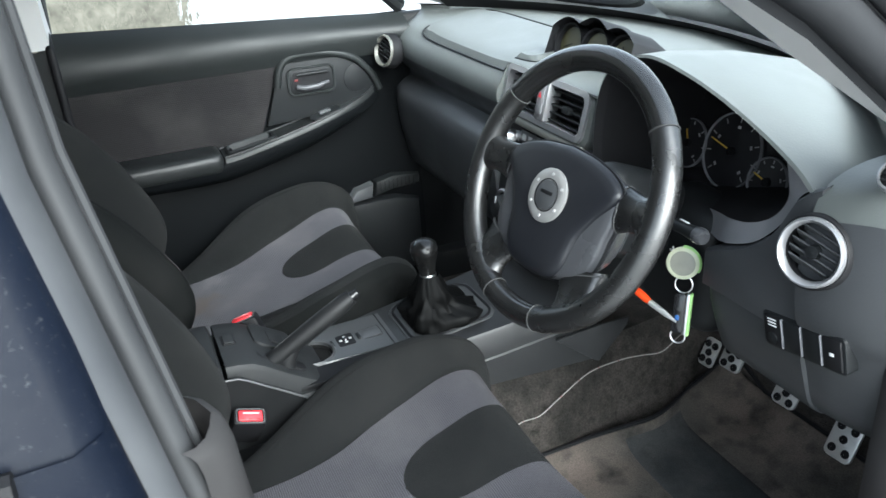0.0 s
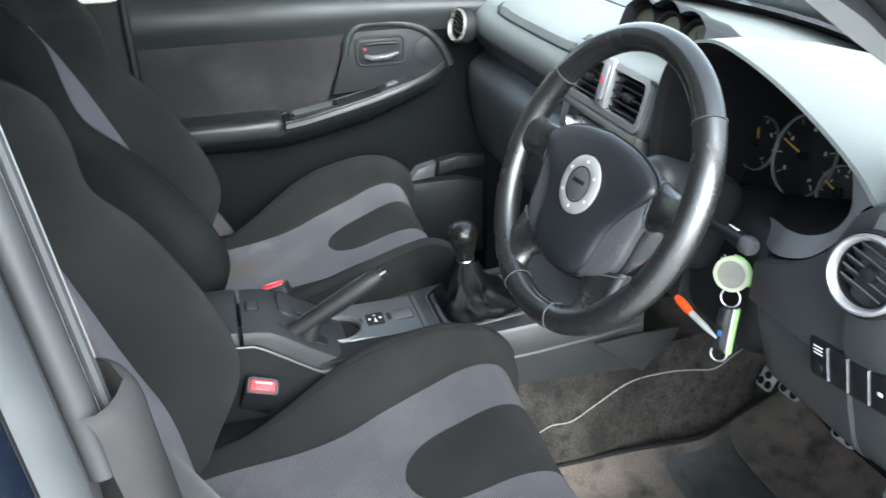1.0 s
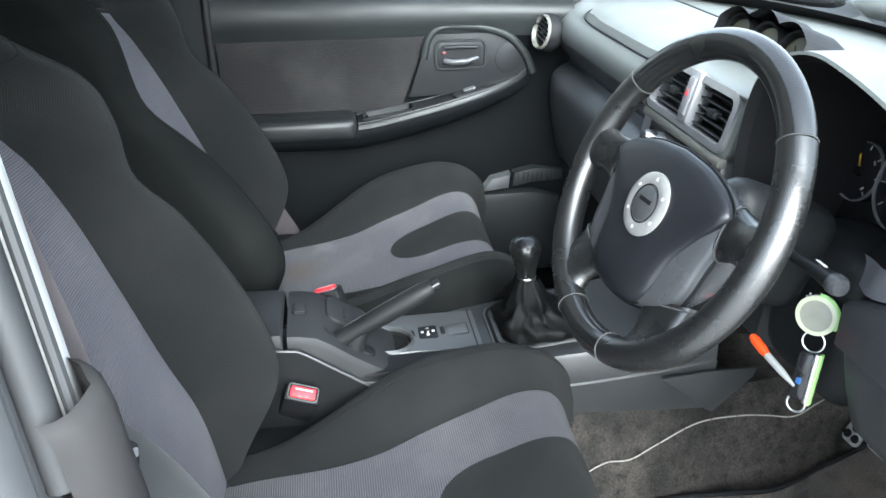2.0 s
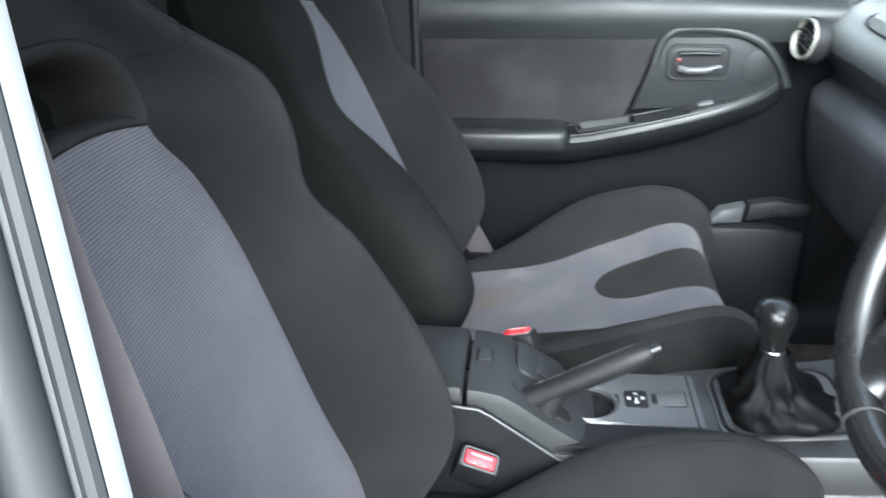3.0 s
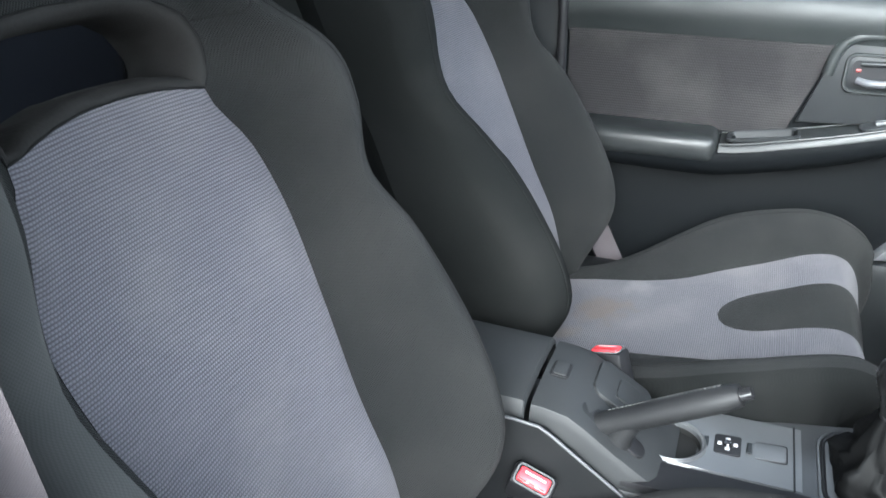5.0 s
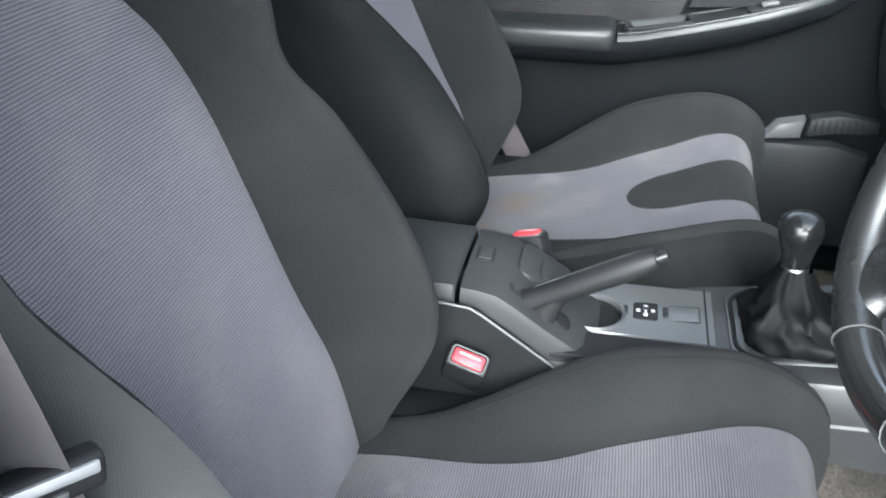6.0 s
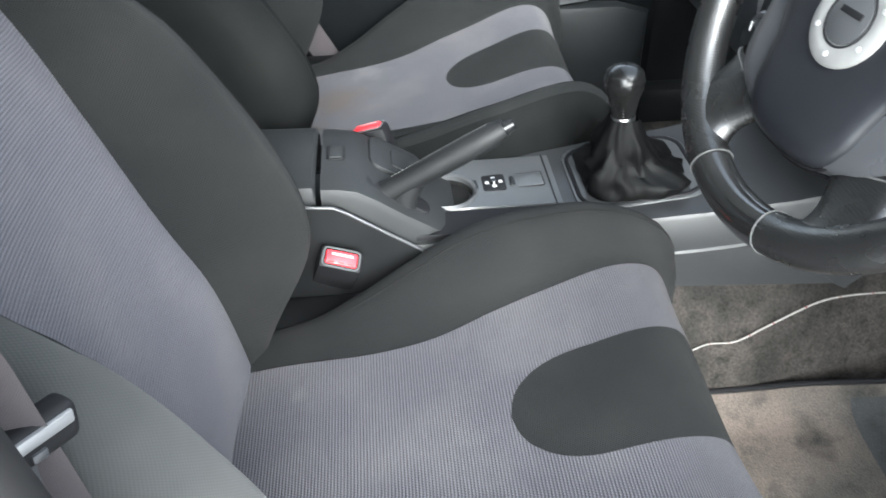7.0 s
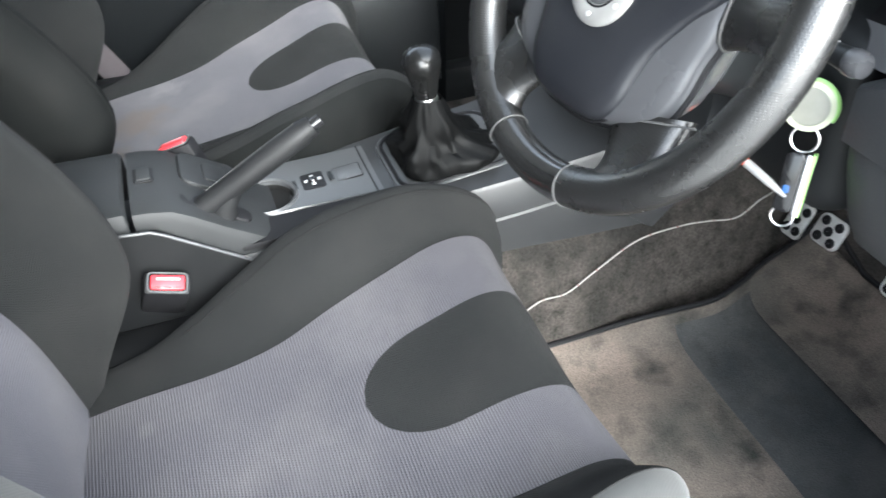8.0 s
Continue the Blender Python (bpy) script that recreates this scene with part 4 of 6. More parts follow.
# four spokes sleeved in the rim's leather
for side in (-1, 1):
    for pts, rad, nm in ((((0.098, 0.006, -0.012), (0.120, 0.008, -0.009), (0.140, 0.009, -0.004), (0.160, 0.009, 0.0)), (0.028, 0.023, 0.023, 0.036), "side_spoke"),
                         (((0.074, -0.082, -0.014), (0.081, -0.102, -0.010), (0.087, -0.119, -0.005), (0.092, -0.132, 0.0)), (0.037, 0.031, 0.031, 0.047), "lower_spoke")):
        cs = [curve(range(4), [p[c] for p in pts]) for c in (0, 1, 2)]
        cr = curve(range(4), rad)
        line = [W @ Vector((side * cs[0](t), cs[1](t), cs[2](t))) for t in (k / 5 for k in range(16))]
        rings = []
        nrm = W.to_3x3() @ Vector((0, 0, 1))
        for i, p in enumerate(line):
            d = (line[min(i + 1, 15)] - line[max(i - 1, 0)]).normalized()
            lat = nrm.cross(d).normalized()
            r = cr(i / 5)
            rings.append([p + lat * r * math.copysign(abs(math.cos(a)) ** 0.7, math.cos(a)) + nrm * 0.0135 * math.sin(a) for a in (2 * math.pi * k / 20 for k in range(20))])
        spoke = part(nm, sheet(rings, close=True), M_PERF, wheel, "perforated black leather spoke")
        part("spoke_joint", loop_tube([p + (p - line[1]) * 0.03 for p in rings[1]], 0.0010, 6), M_THREAD, spoke, "grey stitched edge of the leather")
# steering column, ignition and stalks
column = thing("steering_column", "black plastic steering column shroud with stalks", "steering column")
C = facing((0.350, 0.60, 0.855), (0, -1, 0.40))
part("shroud", block((-0.072, -0.075, -0.10), (-0.006, 0.055, 0.050), 0.03, C, segments=4), M_PANEL, column)
part("ignition_housing", block((0.235, 0.680, 0.650), (0.412, 0.80, 0.842), 0.042, segments=5), M_PANEL, column, "dark lower column shroud round the ignition")
part("key_mark", block((0.330, 0.6785, 0.772), (0.344, 0.6815, 0.775), 0.0006, segments=1), M_WHITE, column)
part("key_mark", block((0.3355, 0.6785, 0.766), (0.3385, 0.6815, 0.781), 0.0006, segments=1), M_WHITE, column)
for side in (-1, 1):
    st = [C @ Vector((side * q, h, -0.025)) for q, h in ((0.0, 0.004), (0.04, 0.006), (0.070, 0.008), (0.094, 0.009))]
    s = part("stalk", tube(st, [0.006, 0.007, 0.008, 0.010], 12), M_PANEL, column)
    part("stalk_mark", block((-0.012, 0.008, -0.002), (0.004, 0.0095, 0.002), 0.0005, facing(st[2], (0, -1, 0.4))), M_WHITE, s)
    part("stalk_end", lathe([(0.0005, 0.014), (0.009, 0.013), (0.011, 0.009), (0.011, 0.0), (0.008, -0.004)], facing(st[-1], st[-1] - st[-2]), 20), M_SPOKE, s)
LOCK = facing((0.375, 0.674, 0.779), (0.45, -0.88, 0.15))
part("ignition_lock", lathe([(0.0005, 0.004), (0.013, 0.004), (0.017, 0.0), (0.017, -0.03)], LOCK, 24), M_BLACK, column, "black ignition lock barrel")

# key with fob hanging from the lock
key = thing("car_key", "car key in the ignition with green ring and fob", "key")
K = facing((0.380, 0.664, 0.778), (0.6, -0.78, 0.2))
part("key_disc", slab(disc(0.021, 32), 0.007, K, 0.002), M_CREAM, key, "round cream key head")
part("rim", lathe([(0.0175, -0.001), (0.0225, 0.0), (0.0225, 0.007), (0.0175, 0.0085)], K, 32, closed=True), M_KEYRIM, key)
part("green_ring", tube([K @ Vector((0.0225 * math.cos(a), 0.0225 * math.sin(a), 0.0045)) for a in (radians(-25 + 8 * k) for k in range(16))], 0.0028, 8), M_GREEN, key, "bright green plastic rim")
part("key_loop", loop_tube([K @ Vector((0.004 + 0.012 * math.cos(a), -0.030 + 0.012 * math.sin(a), 0.004)) for a in (2 * math.pi * k / 20 for k in range(20))], 0.0011), M_STEEL, key)
part("fob", slab(rounded(0.017, 0.058, 0.005), 0.008, K @ Matrix.Translation((0.002, -0.072, 0.0)), 0.002), M_GLOSS, key, "slim gloss black fob")
part("fob_side", slab(rounded(0.005, 0.060, 0.002), 0.009, K @ Matrix.Translation((0.0125, -0.072, -0.0005)), 0.001), M_STEEL, key, "chrome fob side")
part("fob_edge", slab(rounded(0.0035, 0.062, 0.0015), 0.008, K @ Matrix.Translation((0.0165, -0.072, 0.0)), 0.001), M_GREEN, key, "green fob edge")
part("fob_inlay", slab(rounded(0.006, 0.008, 0.002), 0.0086, K @ Matrix.Translation((0.001, -0.078, 0.0)), 0.0005), M_BLUE, key)
part("fob_ring", loop_tube([K @ Vector((0.004 + 0.010 * math.cos(a), -0.106 + 0.010 * math.sin(a), 0.004)) for a in (2 * math.pi * k / 20 for k in range(20))], 0.0012), M_STEEL, key)

# knee panel switches
sw = thing("switch_panel", "row of four dark switches in the knee panel", "switch panel")
S = facing((0.609, 0.650, 0.783), (0.02, -1, -0.10), (-0.165, 0, 0.986))
part("switch_frame", slab(rounded(0.118, 0.046, 0.006), 0.016, S @ Matrix.Translation((0, 0, -0.011)), 0.002), M_PANEL, sw)
for k in range(4):
    b = part("switch", block((-0.055 + 0.028 * k, -0.019, 0.003), (-0.0295 + 0.028 * k, 0.019, 0.0075), 0.002, S), M_BLACK if k in (0, 3) else M_PANEL, sw)
    if k < 3:
        part("switch_ridge", block((-0.0290 + 0.028 * k, -0.019, 0.004), (-0.0275 + 0.028 * k, 0.019, 0.0088), 0.0006, S, segments=1), M_GREYTRIM, sw)
    if k == 3:
        part("switch_mark", block((-0.045 + 0.028 * k, -0.002, 0.0072), (-0.039 + 0.028 * k, 0.002, 0.0080), 0.0004, S), M_WHITE, b)
    if k == 0:
        for q in (0.006, 0.010, 0.014):
            part("switch_mark", block((-0.049, q, 0.0072), (-0.036, q + 0.0018, 0.0079), 0.0003, S, segments=1), M_WHITE, b)
part("height_dial", lathe([(0.0005, 0.010), (0.007, 0.009), (0.008, 0.004)], S @ Matrix.Translation((-0.043, -0.009, 0)), 16), M_PANEL, sw)


# ---- pedals ----
def pedal(x, y, z, w, h, tilt, label):
    p = thing("pedal", label, "pedal", "pedals")
    m = facing((x, y, z), (0.1, -1, tilt))
    out = rounded(w, h, min(w, h) * 0.22, 4)
    pad_ = part("pedal_pad", slab(out, 0.006, m, 0.002), M_ALU, p)
    for ux, uy in ((-0.25, 0.28), (0.25, 0.28), (0.0, 0.0), (-0.25, -0.28), (0.25, -0.28)):
        part("rubber_stud", lathe([(0.0004, 0.0085), (0.0055, 0.0080), (0.0068, 0.005)], m @ Matrix.Translation((ux * w, uy * h, 0)) @ Matrix.Scale(1.12, 4), 14), M_BLACK, pad_)
    part("pedal_arm", tube([m @ Vector((0, 0, -0.004)), m @ Vector((0, h * 0.6, -0.04)), m @ Vector((0, 0.22, -0.06))], 0.008, 8), M_BLACK, p)
    return p


pedal(0.108, 0.98, 0.377, 0.035, 0.058, 0.5, "perforated alloy footrest pedal")
pedal(0.170, 0.98, 0.397, 0.048, 0.046, 0.5, "perforated alloy clutch pedal")
pedal(0.308, 0.98, 0.405, 0.049, 0.050, 0.5, "perforated alloy brake pedal")
pedal(0.435, 0.98, 0.392, 0.050, 0.072, 0.5, "tall perforated alloy accelerator pedal")

# ---- centre console ----
console = thing("centre_console", "grey plastic centre console with armrest box", "centre console")
# lower body: from the stack back between the seats
low = []
for y, w, z0 in ((0.70, 0.118, 0.60), (0.62, 0.112, 0.585), (0.52, 0.104, 0.570), (0.42, 0.098, 0.560), (0.32, 0.092, 0.548), (0.22, 0.090, 0.540), (0.10, 0.090, 0.540), (-0.10, 0.090, 0.54), (-0.36, 0.090, 0.54)):
    low.append([(-w + 0.02, y, 0.458), (-w - 0.004, y, 0.462), (-w - 0.002, y, z0 - 0.06), (-w, y, z0 - 0.005), (-w + 0.003, y, z0), (0, y, z0), (w - 0.003, y, z0), (w, y, z0 - 0.005), (w + 0.002, y, z0 - 0.050), (w + 0.0045, y, z0 - 0.053), (w + 0.004, y, 0.462), (w - 0.02, y, 0.458)])
part("console_body", sheet(low), M_TUNNEL, console, "satin grey console body", 30)
# raised rear box with a sloping front
box_rows = []
for y, z, w in ((0.222, 0.545, 0.082), (0.195, 0.560, 0.084), (0.16, 0.584, 0.086), (0.125, 0.610, 0.087), (0.105, 0.622, 0.087), (0.08, 0.627, 0.087), (0.064, 0.628, 0.087)):
    v = w - 0.024
    box_rows.append([(-v, y, 0.50), (-v, y, z - 0.014), (-v + 0.005, y, z - 0.004), (-v + 0.016, y, z), (0.012, y, z + 0.002), (w - 0.016, y, z), (w - 0.005, y, z - 0.004), (w, y, z - 0.014), (w, y, 0.50)])
part("box_front", sheet(box_rows), M_CONSOLE, console, "", 40)
lid_rows = []
for y, z in ((0.058, 0.624), (0.057, 0.628), (0.054, 0.631), (-0.05, 0.634), (-0.20, 0.636), (-0.30, 0.630), (-0.32, 0.62), (-0.325, 0.50)):
    w = 0.087
    v = w - 0.024
    lid_rows.append([(-v, y, 0.56), (-v, y, z - 0.014), (-v + 0.005, y, z - 0.004), (-v + 0.018, y, z), (0.012, y, z + 0.003), (w - 0.018, y, z), (w - 0.005, y, z - 0.004), (w, y, z - 0.014), (w, y, 0.56)])
part("box_lid", sheet(lid_rows), M_CONSOLE, console, "grained grey armrest lid", 40)
LB = facing((0.010, 0.081, 0.6285), (0, 0.05, 1), (0, 1, 0))
part("lid_catch", slab(rounded(0.032, 0.022, 0.004), 0.0015, LB, 0.0005), M_BLACK, console)
part("catch_button", slab(rounded(0.027, 0.017, 0.003), 0.0035, LB, 0.0012), M_CONSOLE, console)
# ash tray cover on the slope, boot slot for the brake lever
AS = facing((-0.016, 0.150, 0.594), (0, 0.62, 1), (0, 1, 0))
ash = part("ashtray_cover", slab(rounded(0.070, 0.075, 0.014), 0.006, AS, 0.003), M_CONSOLE, console)
part("ashtray_lip", slab(rounded(0.040, 0.030, 0.006), 0.003, AS @ Matrix.Translation((0.002, 0.006, 0.0055)), 0.002), M_CONSOLE, ash)
# side panel seam below the box
part("side_panel", slab([(-0.30, 0.30), (0.34, 0.30), (0.175, 0.540), (0.085, 0.606), (0.06, 0.610), (-0.30, 0.610)], 0.006, Matrix(((0, 0, 1, 0.0925), (1, 0, 0, 0), (0, 1, 0, 0), (0, 0, 0, 1))), 0.003), M_SIDEPANEL, console, "dark side panel with bevelled edge")
# Thin paler tube paints the bright highlight along the panel's edge.
edge = [(0.0985, -0.30, 0.612), (0.0985, 0.05, 0.612), (0.0985, 0.078, 0.609), (0.0985, 0.092, 0.601), (0.0985, 0.175, 0.542), (0.0985, 0.25, 0.43)]
part("panel_edge", tube(edge, 0.0018, 8), M_TRAY, console, "pale line painted as the panel edge's highlight")
# front tray: cup holder, switch plate, cover plate
# tray plate with a round hole for the cup holder
TX0, TX1, TY0, TY1, HX, HY, HR0 = -0.080, 0.036, 0.150, 0.372, -0.005, 0.214, 0.0350


def tray_edge(a, inset):
    c, q = math.cos(a), math.sin(a)
    reach = min(((TX1 if c > 0 else TX0) - HX) / c if abs(c) > 1e-6 else 9, ((TY1 if q > 0 else TY0) - HY) / q if abs(q) > 1e-6 else 9) - inset
    return HX + reach * c, HY + reach * q


turns = [2 * math.pi * k / 96 for k in range(96)]
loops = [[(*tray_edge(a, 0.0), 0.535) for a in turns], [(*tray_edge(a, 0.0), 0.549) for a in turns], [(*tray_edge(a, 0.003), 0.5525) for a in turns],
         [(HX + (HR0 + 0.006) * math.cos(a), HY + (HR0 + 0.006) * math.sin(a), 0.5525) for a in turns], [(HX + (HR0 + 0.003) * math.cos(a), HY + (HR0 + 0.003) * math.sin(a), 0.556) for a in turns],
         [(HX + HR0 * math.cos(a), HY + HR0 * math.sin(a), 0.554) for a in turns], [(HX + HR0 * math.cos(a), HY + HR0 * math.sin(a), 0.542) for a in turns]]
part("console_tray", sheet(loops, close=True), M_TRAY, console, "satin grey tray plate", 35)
CH = facing((HX, HY, 0.542), (0, 0, 1), (0, 1, 0))
# Shallow floor; its black stands in for the shade of a deep well.
part("cup_holder", lathe([(HR0 - 0.0005, 0.006), (HR0 - 0.002, 0.0), (0.0005, -0.001)], CH, 32), M_SEAMWELL, console, "shallow round cup holder, floor blackened for depth")
# Black slab on the console top stands in for a recess in shade.
part("channel_shade", slab([(0.038, 0.170), (0.086, 0.170), (0.088, 0.30), (0.086, 0.372), (0.060, 0.385), (0.038, 0.372)], 0.008, Matrix.Translation((0, 0, 0.5455)), 0.003), M_BLACK, console, "flat black strip for the channel's shade beside the tray")
part("tray_joint", block((-0.080, 0.3485, 0.5515), (0.036, 0.3505, 0.5532), 0, None), M_BLACK, console)
SP = facing((-0.018, 0.277, 0.5520), (0, -0.06, 1), (0, 1, 0))
plate = part("switch_plate", slab(rounded(0.036, 0.030, 0.004), 0.002, SP, 0.0008), M_BLACK, console, "small black mirror switch plate")
part("mirror_switch", lathe([(0.0005, 0.006), (0.004, 0.0055), (0.006, 0.002)], SP, 20), M_GLOSS, plate, "round mirror switch")
for k in range(4):
    part("switch_mark", block((-0.0026, 0.0065, 0.0015), (0.0026, 0.0112, 0.0034), 0.0006, SP @ Matrix.Rotation(math.pi / 2 * k, 4, "Z")), M_DIALMARK, plate)
for q in (-0.024, 0.024):
    part("side_rib", block((-0.010, q - 0.003, 0.0005), (0.010, q + 0.003, 0.0025), 0.0008, SP, segments=1), M_PANEL, plate)
CP = facing((-0.021, 0.324, 0.5518), (0, -0.06, 1), (0, 1, 0))
part("cover_plate", slab(rounded(0.030, 0.034, 0.003), 0.0022, CP, 0.0008), M_TRAY, console)
part("cover_gap", loop_tube([CP @ Vector((x, y, 0.0010)) for x, y in rounded(0.0315, 0.0355, 0.003)], 0.0008, 6), M_BLACK, console)
# boot surround and leather boot
part("boot_rim", loop_tube([facing((-0.008, 0.455, 0.556), (0, -0.10, 1), (0, 1, 0)) @ Vector((x, y, 0.010)) for x, y in rounded(0.138, 0.152, 0.03)], 0.0028, 8), M_BLACK, console, "black rim round the gaiter")
part("boot_frame", slab(rounded(0.150, 0.165, 0.03), 0.010, facing((-0.008, 0.455, 0.556), (0, -0.10, 1), (0, 1, 0)), 0.004), M_TRAY, console)
gear = thing("gear_lever", "gear lever with stitched black leather knob and gaiter", "gear lever")
boot = []
for h, r, dx, dy in ((0.000, 0.99, 0, 0), (0.005, 1.0, 0, 0), (0.013, 0.96, 0.001, -0.001), (0.020, 0.86, 0.004, -0.006), (0.028, 0.73, 0.007, -0.011), (0.038, 0.60, 0.009, -0.015), (0.050, 0.50, 0.011, -0.019), (0.064, 0.41, 0.012, -0.021), (0.080, 0.33, 0.013, -0.023), (0.094, 0.25, 0.014, -0.024)):
    ring = []
    for k in range(64):
        a = 2 * math.pi * k / 64
        q = (abs(math.cos(a)) ** 4 + abs(math.sin(a)) ** 4) ** -0.25
        crease = noise.noise(Vector((2.2 * math.cos(a), 2.2 * math.sin(a), h * 40))) + 0.6 * noise.noise(Vector((5 * math.cos(a), 5 * math.sin(a), h * 90 + 4)))
        f = 1 + 0.36 * crease * math.sin(math.pi * min(1, h / 0.094)) ** 0.7
        lift = 0.008 * crease * (1 if 0.01 < h < 0.03 else 0)
        ring.append((0.0 + dx + 0.061 * r * q * f * math.cos(a), 0.452 + dy + 0.066 * r * q * f * math.sin(a), 0.564 + h + lift))
    boot.append(ring)
part("gaiter", sheet(boot, close=True), plastic("gaiter_leather", (0.0032, 0.0033, 0.0034), 0.55, 160, 0.7, wear=0.0, spec=0.09), gear, "creased black leather gaiter", 70)
G = Matrix.Translation((0.015, 0.427, 0.650)) @ Matrix.Rotation(radians(4), 4, "X")
part("collar", lathe([(0.013, 0.0), (0.0145, 0.004), (0.0145, 0.010), (0.012, 0.013)], G, 20), M_STEEL, gear)
part("knob", lathe([(0.013, 0.004), (0.0150, 0.016), (0.0175, 0.030), (0.0225, 0.046), (0.0240, 0.056), (0.0215, 0.066), (0.0135, 0.0725), (0.0005, 0.074)], G, 28), plastic("knob_leather", (0.006, 0.006, 0.006), 0.24, 300, 0.5, wear=0.01), gear, "worn glossy leather knob")
for k in range(9):
    part("stitch", block((-0.0012, -0.0150 - 0.0007 * k, 0.014 + 0.0045 * k), (0.0012, -0.0165 - 0.0007 * k + 0.004, 0.0165 + 0.0045 * k), 0.0004, G @ Matrix.Rotation(radians(75), 4, "Z"), segments=1), M_THREAD, gear)

# parking brake
brake = thing("parking_brake", "raised black parking brake lever with stitched leather grip", "parking brake")
b1 = Vector((0.062, 0.278, 0.679))
dirn = Vector((0.053, 0.859, 0.509))
b0 = b1 - dirn * 0.196
pts = [b0 + dirn * d for d in (-0.07, 0.0, 0.02, 0.05, 0.10, 0.15, 0.180, 0.190)]
part("brake_grip", tube(pts, [0.0135, 0.0135, 0.0135, 0.0138, 0.0148, 0.0150, 0.0142, 0.0115], 18), M_GRIP, brake, "grey-black leather grip")
part("grip_collar", tube([b0 + dirn * 0.186, b0 + dirn * 0.194], [0.0130, 0.0118], 18), M_GRIP, brake, "dull worn collar")
part("release_button", tube([b0 + dirn * 0.192, b0 + dirn * 0.206], [0.0080, 0.0070], 14), M_GLOSS, brake)
part("brake_base", tube([b0 + dirn * 0.075 + Vector((0, 0, -0.004)), b0 + dirn * 0.055 + Vector((0, 0.004, -0.014)), b0 + dirn * 0.045 + Vector((0, 0.010, -0.030)), b0 + dirn * 0.04 + Vector((0, 0.014, -0.060))], [0.0120, 0.0150, 0.0165, 0.0185], 14), M_GRIP, brake, "black lever root")
part("brake_slot", slab(rounded(0.027, 0.090, 0.012), 0.0050, facing((0.050, 0.150, 0.588), (0, 0.66, 1), (0, 1, 0)), 0.002), M_BLACK, brake, "black lever slot surround")
for k in range(26):
    p = b0 + dirn * (0.05 + 0.005 * k) + Vector((-0.002, -0.0074, 0.0126))
    part("stitch", tube([p, p + dirn * 0.003], 0.0006, 5), M_THREAD, brake)


# seat belt buckles
def buckle(at, normal, up, label):
    b = thing("seat_belt_buckle", label, "seat belt buckle", "front buckles")
    m = facing(at, normal, up) @ Matrix.Rotation(radians(-12), 4, "Z")
    part("buckle_body", block((-0.025, -0.0135, -0.085), (0.025, 0.0135, 0.0), 0.005, m), M_BLACK, b)
    part("release_button", block((-0.0185, -0.0085, -0.006), (0.0185, 0.0085, 0.0040), 0.003, m), M_RED, b, "red release button")
    part("buckle_rim", loop_tube([m @ Vector((px, py, 0.001)) for px, py in rounded(0.042, 0.022, 0.005)], 0.0012, 6), M_TRAY, b, "bright metal rim")
    for k in (-1, 0, 1):
        part("button_print", block((0.011 * k - 0.004, -0.0072, 0.0035), (0.011 * k + 0.004, -0.0055, 0.0044), 0.0002, m, segments=1), M_DARKRED, b)
    # Pink strip paints the button's highlight.
    part("button_sheen", block((-0.012, 0.002, 0.0035), (0.013, 0.0046, 0.0044), 0.0003, m, segments=1), M_REDGLINT, b, "pale strip painted as a highlight")
    base = m @ Vector((0, 0, -0.08))
    part("buckle_stalk", tube([base, base + Vector((0.0, -0.03, -0.06)), Vector((at[0], at[1] - 0.08, 0.32))], 0.009, 8), M_BLACK, b)


buckle((0.124, 0.082, 0.556), (0.55, 0.22, 0.80), (-0.80, 0, 0.55), "black buckle with red button beside the driver seat")
buckle((-0.080, 0.119, 0.610), (-0.16, -0.30, 0.94), (-0.9, 0.1, -0.1), "black buckle with red button behind the console")

# ---- floor ----
fl = []
for y, rise in ((1.30, 0.32), (1.12, 0.14), (1.02, 0.03), (0.95, 0.0), (0.6, 0.0), (0.1, 0.0), (-0.4, 0.0), (-1.3, 0.0)):
    fl.append([(x * (0.55 if y > 0.9 and abs(x) < 0.2 else 1), y, z + rise * (0.3 if abs(x) < 0.12 else 1)) for x, z in
               ((-0.72, 0.36), (-0.70, 0.28), (-0.66, 0.262), (-0.19, 0.262), (-0.158, 0.275), (-0.150, 0.32), (-0.138, 0.385), (-0.122, 0.425), (-0.100, 0.468), (0.100, 0.468), (0.122, 0.425), (0.138, 0.385), (0.150, 0.32), (0.158, 0.275), (0.19, 0.262), (0.64, 0.262), (0.67, 0.28), (0.69, 0.36))])
tagged(part("floor", sheet(fl), M_FLOOR, None, "", 50), "brown-grey worn carpet over floor and tunnel", "floor", kind="structure")
mat = thing("floor_mat", "worn brown carpet floor mat with dark heel pad", "floor mat")
mat_left = curve((0.34, 0.50, 0.66, 0.75, 0.81, 0.87, 0.93, 1.0, 1.06), (0.158, 0.156, 0.155, 0.160, 0.161, 0.142, 0.116, 0.104, 0.104))
toe_rise = curve((0.3, 0.90, 0.95, 1.02, 1.12), (0.0, 0.0, 0.002, 0.032, 0.14))


def mat_z(x, y):
    """Top of the mat: flat, curled up against the tunnel, with a few soft waves."""
    curl = 0.044 * math.exp(-max(0.0, x - mat_left(y)) / 0.016)
    return 0.2715 + toe_rise(y) + curl + 0.003 * noise.noise(Vector((x * 7, y * 6, 2.0)))


